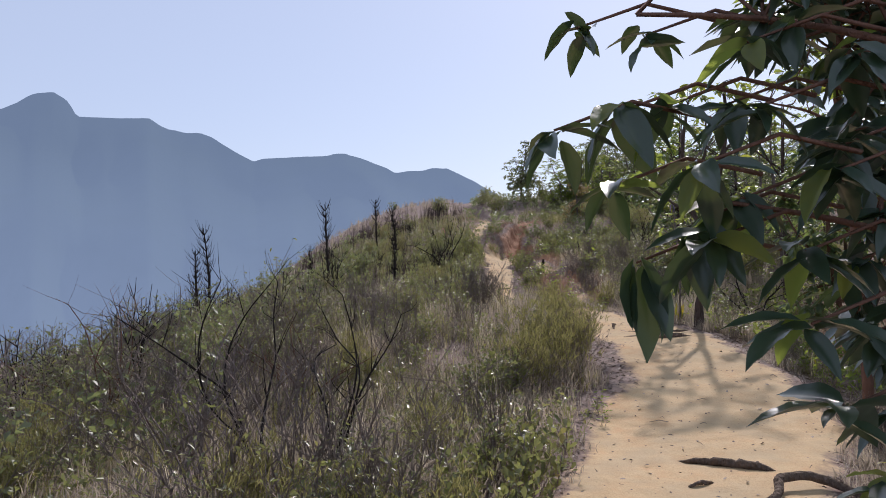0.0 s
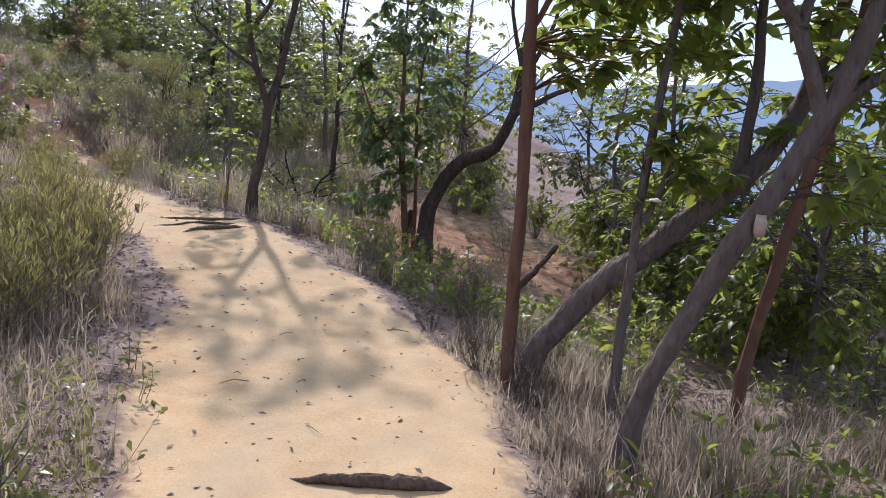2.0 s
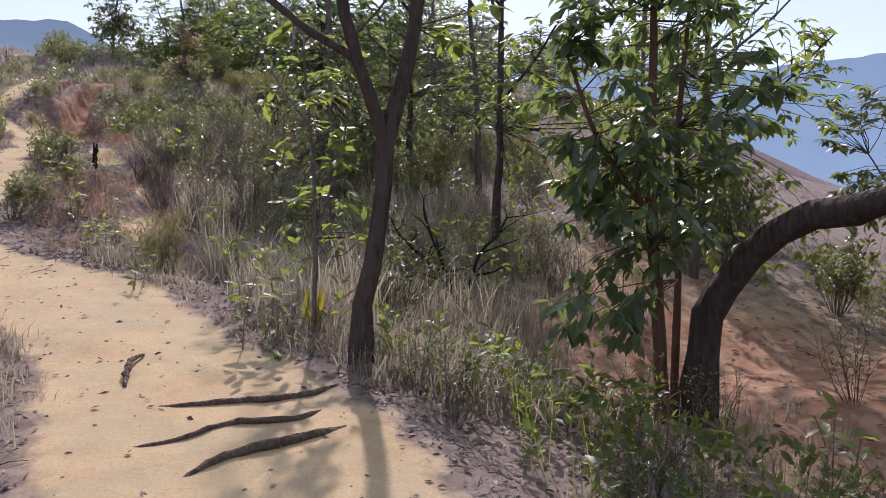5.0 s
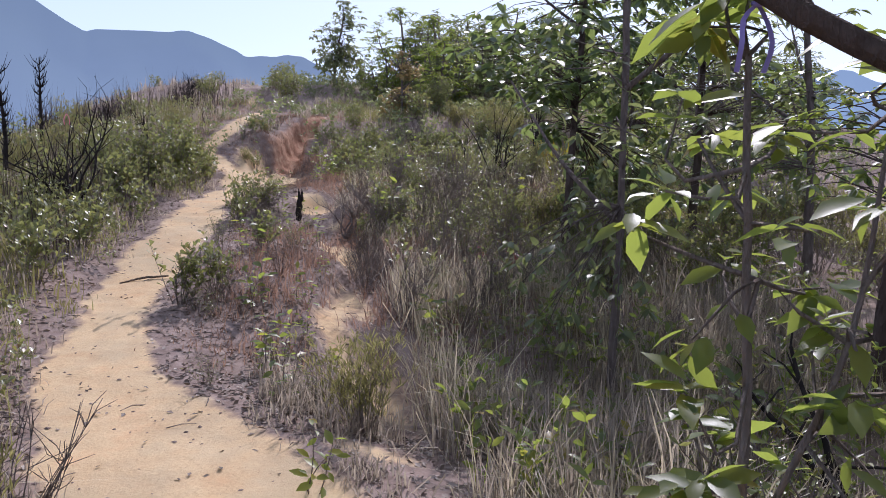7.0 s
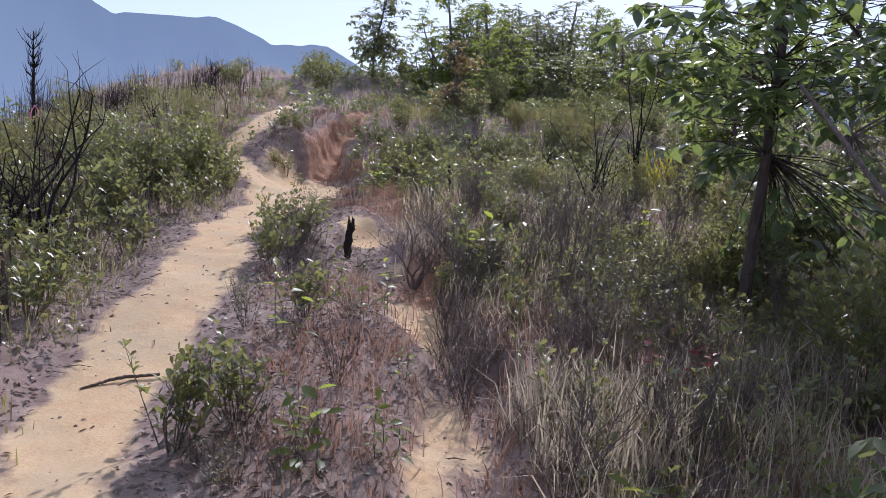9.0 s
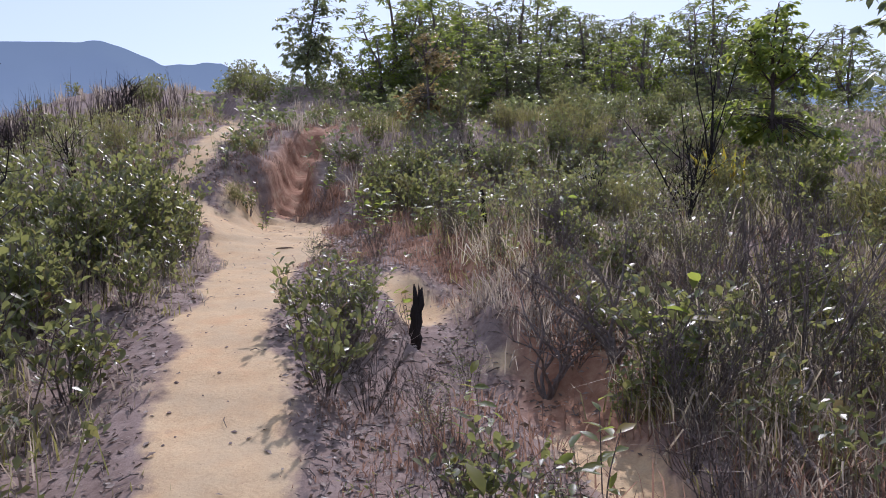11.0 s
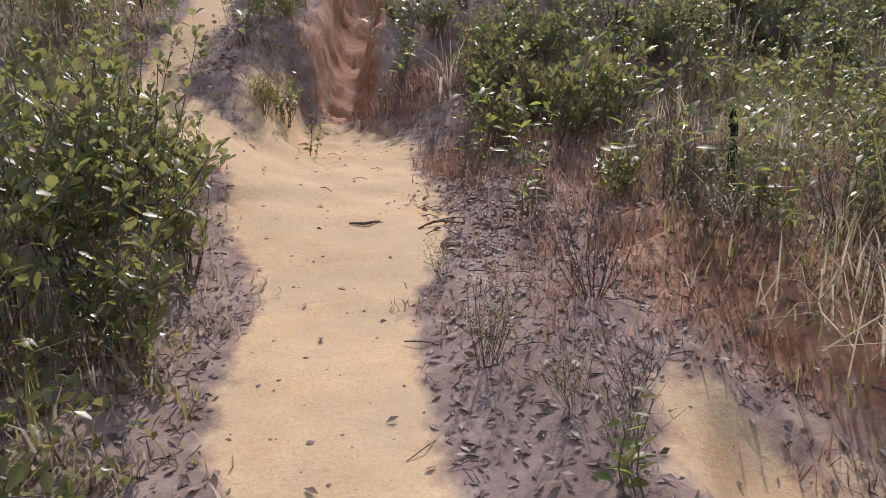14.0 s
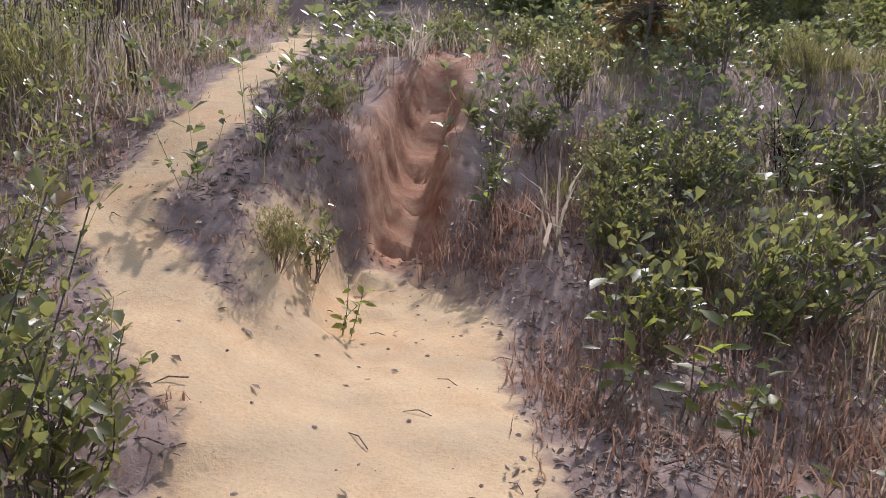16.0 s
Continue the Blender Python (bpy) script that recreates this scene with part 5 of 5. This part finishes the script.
scatter("leaf_litter", "dead grey-brown leaves lying beside the trail", LITTER, 34000, (-1.5, 5, 3, 14), 0.042, 420, 0.03)
scatter("leaf_litter", "dead grey-brown leaves lying on the upper ground", LITTER, 30000, (-0.5, 5, 13, 25), 0.042, 421, 0.02)
scatter("leaf_litter", "dead leaves on the terrace soil", LITTER, 9000, (4, 10, 4, 14), 0.06, 422, 0.2)


scatter("leaf_litter", "dark dead leaves heaped at the fork of the trail", LITTER, 500, (2.0, 2.7, 21.4, 22.7), 0.045, 423, 0.5)


def twigs_lying(name, label, count, box, seed, long=0.16, on_trail=0.06, material=TWIG):
    rng = np.random.default_rng(seed)
    x, y = rng.uniform(box[0], box[1], count * 2), rng.uniform(box[2], box[3], count * 2)
    z, bare, red = ground(x, y)
    ok = rng.random(count * 2) > np.clip(bare * 1.5, 0, 1 - on_trail)
    x, y, z = x[ok][:count], y[ok][:count], z[ok][:count]
    out = []
    for px, py, pz in zip(x, y, z):
        a, l = rng.uniform(0, 6.28), long * rng.uniform(0.3, 1.3)
        c, s = math.cos(a) * l / 2, math.sin(a) * l / 2
        r = 0.002 + 0.012 * l * rng.random()
        out.append(tube([(px - c, py - s, pz + r), (px + s * 0.15, py - c * 0.15, pz + r + 0.012), (px + c, py + s, pz + r)], [r, r, r * 0.5], 4))
    v, f = joined(out)
    tagged(new(name, mesh_of(name, v, f, material)), label, "twigs", kind="stuff")


twigs_lying("fallen_twigs", "thin fallen twigs on sand and litter", 2200, (-1, 5, 3, 14), 430, 0.12, 0.03)
twigs_lying("fallen_twigs", "heap of dark fallen twigs at the fork of the trail", 60, (2.0, 2.55, 21.5, 22.6), 432, 0.13, 0.5, ROOT)
twigs_lying("fallen_twigs", "thin fallen twigs beside the upper trail", 2200, (-0.5, 5, 13, 25), 431, 0.12, 0.04)


def stones(name, label, count, box, seed, size, material):
    """Small broken stones and crumbs of earth half sunk in the soil."""
    rng = np.random.default_rng(seed)
    x, y = rng.uniform(box[0], box[1], count), rng.uniform(box[2], box[3], count)
    z = ground(x, y)[0]
    ico_v = np.array([(0, 0, 1), (0.9, 0, 0.2), (0.25, 0.85, 0.25), (-0.75, 0.5, 0.2), (-0.7, -0.55, 0.25), (0.3, -0.85, 0.2), (0, 0, -0.6)])
    ico_f = np.array([(0, 1, 2), (0, 2, 3), (0, 3, 4), (0, 4, 5), (0, 5, 1), (6, 2, 1), (6, 3, 2), (6, 4, 3), (6, 5, 4), (6, 1, 5)])
    s = size * rng.uniform(0.3, 1.0, count) ** 2
    v = ico_v[None] * (1 + rng.normal(0, 0.2, (count, 7, 1))) * s[:, None, None] * np.array([1.2, 1, 0.6])
    a = rng.uniform(0, 6.28, count)
    c, sn = np.cos(a)[:, None], np.sin(a)[:, None]
    v = np.stack([v[..., 0] * c - v[..., 1] * sn, v[..., 0] * sn + v[..., 1] * c, v[..., 2]], -1) + np.stack([x, y, z], 1)[:, None]
    f = (ico_f[None] + (np.arange(count) * 7)[:, None, None]).reshape(-1, 3)
    tagged(new(name, mesh_of(name, v.reshape(-1, 3), f, material, False)), label, "stones", kind="stuff")


stones("gravel", "small crumbs of sandy earth on the trail", 1500, (-0.5, 4, 3, 14), 440, 0.013, SOIL)
stones("gravel", "small crumbs of sandy earth on the upper trail", 1500, (0, 4, 13, 25), 441, 0.014, SOIL)

# ---- single things along the trail ----


def root(label, knots, material=ROOT, name="root"):
    """A bare root half sunk in the trail; knots of x, y, height above the ground, radius."""
    rng = np.random.default_rng(len(label) * 7 + int(knots[0][0] * 100))
    x0, y0 = knots[0][0], knots[0][1]
    z0 = height(x0, y0)
    pts = [(x - x0, y - y0, height(x, y) + h - z0, r) for x, y, h, r in knots]
    (v, f), _ = limb(pts, 22, 8, rng)
    ob = new(name, mesh_of(name, v, f, material))
    ob.location = (x0, y0, z0)
    return tagged(ob, label, name.replace("_", " "))


root("weathered grey root lying across the sandy trail", [(1.66, 5.48, -0.01, 0.006), (1.78, 5.34, 0.02, 0.022), (1.95, 5.20, 0.025, 0.030), (2.10, 5.10, 0.015, 0.024), (2.18, 5.06, -0.02, 0.01)])
root("short dark stick lying on the sandy trail", [(1.56, 4.84, 0.005, 0.008), (1.64, 4.86, 0.018, 0.014), (1.72, 4.90, 0.004, 0.006)], name="stick")
root("thick pale root arching over an eroded hollow", [(1.72, 4.42, -0.02, 0.02), (1.95, 4.52, 0.03, 0.024), (2.04, 4.70, 0.07, 0.027), (2.2, 4.74, 0.07, 0.026), (2.45, 4.70, 0.03, 0.022), (2.75, 4.62, -0.03, 0.014)])
root("long thin root crossing the trail edge", [(0.95, 4.30, -0.01, 0.008), (1.25, 4.34, 0.02, 0.016), (1.55, 4.36, 0.015, 0.018), (1.85, 4.40, -0.01, 0.014)])
root("dark root stepping across the trail at the bend", [(2.20, 9.98, -0.01, 0.006), (2.45, 9.96, 0.006, 0.009), (2.70, 10.02, 0.008, 0.013), (2.92, 9.98, 0.008, 0.014), (3.10, 10.06, -0.015, 0.012)])
root("upper dark root crossing the trail at the bend", [(2.40, 10.34, -0.01, 0.006), (2.62, 10.28, 0.010, 0.012), (2.85, 10.24, 0.014, 0.016), (3.05, 10.22, 0.008, 0.017), (3.25, 10.3, -0.02, 0.016)])
root("broad dark root forming a step in the trail", [(2.42, 9.66, -0.02, 0.012), (2.62, 9.74, 0.010, 0.018), (2.82, 9.78, 0.014, 0.022), (2.98, 9.80, 0.008, 0.018), (3.15, 9.86, -0.02, 0.014)])
root("crooked dead stick lying on the trail", [(2.31, 10.62, 0.004, 0.008), (2.33, 10.76, 0.03, 0.016), (2.36, 10.92, 0.03, 0.013), (2.42, 11.03, 0.008, 0.007)], name="stick")
root("fallen branch leaning over the terrace soil", [(6.0, 11.45, 0.0, 0.012), (6.2, 11.9, 0.05, 0.014), (6.5, 12.5, 0.02, 0.008)], DARKBARK, "fallen_branch")
root("slanting broken branch stub on the terrace", [(5.84, 9.0, 0.0, 0.04), (6.2, 9.1, 0.16, 0.034), (6.7, 9.3, 0.40, 0.028)], DARKBARK, "fallen_branch")
root("thin dead branch lying over the washed runnel", [(2.95, 16.3, 0.02, 0.010), (3.2, 16.6, 0.06, 0.012), (3.4, 17.2, 0.10, 0.011), (3.75, 17.5, 0.16, 0.009), (4.1, 17.95, 0.12, 0.006)], TWIG, "fallen_branch")
root("thin dark stick lying across the trail edge", [(0.93, 15.95, 0.004, 0.006), (1.08, 16.05, 0.02, 0.009), (1.28, 16.1, 0.02, 0.008)], name="stick")
root("small crooked twig on the sand", [(1.62, 22.2, 0.004, 0.004), (1.70, 22.16, 0.014, 0.008), (1.78, 22.2, 0.004, 0.004)], name="stick")
root("dead twig on the trail edge", [(1.95, 22.0, 0.004, 0.005), (2.05, 22.05, 0.02, 0.007), (2.2, 22.02, 0.004, 0.004)], name="stick")


def stump(label, x, y, tall, wide, seed, lean=(0.0, 0.0)):
    """A charred, jagged post of a dead tree."""
    rng = np.random.default_rng(seed)
    n, s = 12, 11
    z0 = height(x, y)
    p = [(lean[0] * k / n + rng.normal(0, 0.004), lean[1] * k / n, -0.08 + (tall + 0.08) * k / n) for k in range(n + 1)]
    r = [wide * (1.25 - 0.35 * k / n) * (1 + rng.normal(0, 0.06)) for k in range(n)] + [wide * 0.15]
    v, f = tube(p, r, s, rng, 0.10)
    v = v.reshape(n + 1, s, 3)
    v[n, :, 2] += rng.uniform(-0.05, 0.03, s)
    v[n - 1, :, 2] += rng.uniform(-0.06, 0.10, s)
    ob = new("charred_stump", mesh_of("charred_stump", v.reshape(-1, 3), f, CHAR))
    ob.location = (x, y, z0)
    tagged(ob, label, "stump")


stump("charred jagged stump standing beside the washed runnel", 2.28, 19.12, 0.34, 0.034, 500, (0.04, 0.0))
stump("thin charred post standing in green scrub", 3.67, 21.9, 0.42, 0.022, 501, (-0.03, 0.0))
stump("small charred stub low in the grass", 6.25, 11.8, 0.3, 0.05, 502)


def burnt_tree(x, y, tall, seed, label):
    """A standing burnt tree: a thin black stem bristling with short upright twigs."""
    rng = np.random.default_rng(seed)
    ob = thing("burnt_tree", label, "tree", (x, y, height(x, y)), "burnt trees")
    (v, f), line = limb([(0, 0, -0.1, 0.035), (rng.normal(0, 0.05), 0, tall * 0.5, 0.024), (rng.normal(0, 0.06), 0, tall, 0.006)], 14, 7, rng)
    part("trunk", mesh_of("trunk", v, f, CHAR), ob)
    out = []
    for _ in range(110):
        s = line[int(rng.integers(4, 13)), :3]
        a, l = rng.uniform(0, 6.28), rng.uniform(0.12, 0.45) * tall * 0.4
        o = l * rng.uniform(0.25, 0.85)
        e = s + np.array([math.cos(a) * o, math.sin(a) * o, l])
        out.append(tube(np.array([s, (s + e) / 2 + np.array([math.cos(a), math.sin(a), 0]) * 0.03, e]), [0.006, 0.0045, 0.002], 4))
    v, f = joined(out)
    tagged(part("twig_growth", mesh_of("twig_growth", v, f, CHAR), ob), kind="stuff")


for n, (x, y, tall) in enumerate(((-4.9, 15.6, 2.0), (-2.75, 17.5, 2.0), (-1.45, 20.2, 1.6), (-2.4, 24.5, 1.7), (-5.6, 17.0, 1.6), (-3.9, 21.5, 1.4), (-1.2, 16.4, 1.1))):
    burnt_tree(x, y, tall, 510 + n, "thin black burnt tree bristling with bare twigs")


def bare_branching(name, label, x, y, seed, tall, material, radius, limbs_n=5, category="dead shrub", wild=1.0):
    """A leafless crooked shrub of forking limbs, each limb a part."""
    rng = np.random.default_rng(seed)
    ob = thing(name, label, category, (x, y, height(x, y) - 0.03))
    for _ in range(limbs_n):
        a = rng.uniform(0, 6.28)
        p, way, r = np.zeros(3), np.array([math.cos(a) * 0.5 * wild, math.sin(a) * 0.5 * wild, 1.0]), radius
        knots = [(*p, r)]
        pieces = []
        for k in range(5):
            p = p + way / np.linalg.norm(way) * tall / 5
            way = way + rng.normal(0, 0.45 * wild, 3) * np.array([1, 1, 0.5])
            r *= 0.78
            knots.append((*p, r))
            if k > 0:
                for _ in range(2):
                    e = p + np.array([*rng.normal(0, 0.6 * wild, 2), rng.uniform(0.3, 1.0)]) * tall * 0.22
                    pieces.append(tube(np.array([p, (p + e) / 2 + rng.normal(0, 0.02, 3), e]), [r * 0.6, r * 0.45, r * 0.2], 4))
        (v, f), _ = limb(knots, 16, 6, rng)
        one = part("limb", mesh_of("limb", v, f, material), ob)
        v, f = joined(pieces)
        tagged(part("twig_growth", mesh_of("twig_growth", v, f, material), one), kind="stuff")


bare_branching("dead_shrub", "dark crooked leafless shrub above yellow heath", -1.15, 5.4, 530, 1.5, CHAR, 0.014, 4, wild=0.7)
bare_branching("dead_shrub", "dark crooked leafless shrub beside the open bank", -0.62, 5.3, 531, 1.3, CHAR, 0.013, 4, wild=0.7)
bare_branching("dead_shrub", "grey leafless shrub leaning on the bank", -1.75, 5.6, 532, 1.4, TWIG, 0.014, 6)
bare_branching("dead_shrub", "grey leafless shrub among heath", 0.05, 6.0, 533, 1.05, TWIG, 0.010, 5)
bare_branching("dead_shrub", "tall grey leafless shrub on the falling slope", -2.4, 6.2, 540, 1.5, TWIG, 0.012, 6)
bare_branching("dead_shrub", "pale leafless shrub on the falling slope", -2.2, 7.4, 541, 1.4, TWIG, 0.012, 6)
bare_branching("dead_shrub", "brown leafless shrub on the falling slope", -3.3, 7.6, 542, 1.4, REDBARK, 0.012, 6)
bare_branching("dead_shrub", "brown leafless shrub in the heath", -1.3, 7.4, 543, 1.1, REDBARK, 0.010, 6)
bare_branching("dead_shrub", "grey wiry shrub near the trail edge", 0.5, 5.9, 544, 0.7, TWIG, 0.007, 7)
bare_branching("dead_shrub", "grey wiry shrub in dry grass", 0.1, 5.0, 545, 0.75, TWIG, 0.007, 7)
bare_branching("dead_branch", "blackened forked dead branch behind the forked tree", 5.0, 12.5, 534, 1.0, CHAR, 0.030, 3)
bare_branching("dead_shrub", "pale tangled dead stems in the undergrowth", 2.85, 18.4, 535, 0.7, TWIG, 0.013, 7)
bare_branching("dead_shrub", "pale tangled dead stems beside the scrub", 3.2, 18.3, 536, 0.8, TWIG, 0.013, 7)
bare_branching("dead_shrub", "dark twisted shrub on the skyline", -0.15, 18.3, 537, 1.5, CHAR, 0.020, 5)
bare_branching("dead_shrub", "black upright dead stems in green scrub", 6.1, 21.7, 538, 1.6, CHAR, 0.016, 4, wild=0.16)
bare_branching("dead_shrub", "black thin dead stems in green scrub", 5.1, 20.6, 539, 1.2, CHAR, 0.012, 4, wild=0.4)


def ribbon(label, x, y, z, color, seed):
    """A strip of plastic tape tied round a twig, its two ends hanging."""
    rng = np.random.default_rng(seed)
    m = Nodes("tape")
    m.finish(color, 0.4, 0.4)
    pieces = []
    for side in (-1, 1):
        line = smooth_line([(0, 0, 0), (0.03 * side, 0.01, -0.03), (0.05 * side, -0.01, -0.12), (0.045 * side, 0.02, -0.20)], 8)
        a, bb = line + np.array([0.009, 0, 0]), line - np.array([0.009, 0, 0])
        v = np.concatenate([a, bb])
        f = np.array([(k, k + 1, k + 9, k + 8) for k in range(7)])
        pieces.append((v, f))
    knot_v, knot_f = tube([(-0.02, 0, 0), (0, 0, 0.004), (0.02, 0, 0)], [0.006, 0.014, 0.006], 7)
    v, f = joined([*pieces, (knot_v, knot_f)])
    ob = new("ribbon", mesh_of("ribbon", v, f, m.mat))
    ob.location, ob.scale = (x, y, z), (0.55, 0.55, 0.55)
    tagged(ob, label, "ribbon")


ribbon("faded violet tape tied round a twig", 3.2, 10.75, 2.17, (0.30, 0.24, 0.55), 1)
ribbon("pink marker tape tied on a dark shrub", -0.12, 18.3, 2.35, (0.75, 0.22, 0.30), 2)


def plumes(label, x, y, tall, count, seed):
    """Tall reed stalks with fluffy pale heads."""
    rng = np.random.default_rng(seed)
    ob = thing("plume_grass", label, "grass", (x, y, height(x, y)))
    for _ in range(count):
        a, o = rng.uniform(0, 6.28), rng.uniform(0.05, 0.3)
        top = np.array([math.cos(a) * o, math.sin(a) * o, tall * rng.uniform(0.8, 1.0)])
        v, f = tube([(0, 0, -0.05), top * 0.5, top], [0.004, 0.003, 0.002], 4)
        stalk = part("stalk", mesh_of("stalk", v, f, TWIG), ob)
        at = top + np.array([0.25, 0.1, -0.1]) * rng.uniform(0, 1, (60, 1)) * 0.7
        way = np.array([0.5, 0.2, 0.3]) + rng.normal(0, 0.5, (60, 3))
        v, f = leaves(SMALL, at, way, np.full(60, 0.06), rng, 0.6, 0.5)
        tagged(part("plume", mesh_of("plume", v, f, LITTER), stalk), kind="stuff")


plumes("tall grass with pale fluffy seed heads", 7.6, 26.0, 1.5, 4, 560)
plumes("tall grass with pale drooping seed heads", 6.0, 30.5, 1.6, 3, 561)
plumes("tall straw grass with fluffy heads", 8.2, 23.2, 1.3, 3, 562)


def boulder(label, x, y, size, seed, color):
    rng = np.random.default_rng(seed)
    bm = bmesh.new()
    bmesh.ops.create_icosphere(bm, subdivisions=3, radius=1.0)
    for p in bm.verts:
        k = 1 + 0.35 * (noise.noise(p.co * 1.6 + Vector((seed, 0, 0))) + 0.4 * noise.noise(p.co * 4))
        p.co = Vector((p.co.x * size[0], p.co.y * size[1], p.co.z * size[2])) * k
    me = bpy.data.meshes.new("stone")
    bm.to_mesh(me)
    bm.free()
    m = Nodes("pale_stone")
    grain = m.noise(14.0, 6.0, 0.7)
    m.bump(grain, 0.7, 0.02)
    m.finish(m.mix(grain, tuple(0.6 * c for c in color), color), 0.9, 0.2)
    me.materials.append(m.mat)
    ob = new("stone", me)
    ob.location, ob.rotation_euler = (x, y, height(x, y) - size[2] * 0.3), (0, 0, rng.uniform(0, 6))
    tagged(ob, label, "stone")


boulder("pale rock showing among the heath", 0.45, 7.0, (0.10, 0.08, 0.10), 3, (0.55, 0.50, 0.42))
boulder("small sandy stone beside the trail", 2.05, 21.75, (0.05, 0.04, 0.05), 4, (0.42, 0.32, 0.22))


def red_plant(x, y):
    """A low plant with dark red leaves."""
    m = leafy("red_leaf", [(0.0, (0.10, 0.02, 0.02)), (1.0, (0.30, 0.06, 0.05))], (0.5, 0.1, 0.08), 0.35, 0.4, 0.4)
    ob = shrub("red_leaved_plant", "low plant with dark red leaves under the bushy tree", 570, 6, 0.22, 0.35, m, TWIG, 0.075, 3, LEAF, 1, 0.3, 0.004, 1.0)
    ob.location = (x, y, height(x, y))


red_plant(4.0, 15.9)
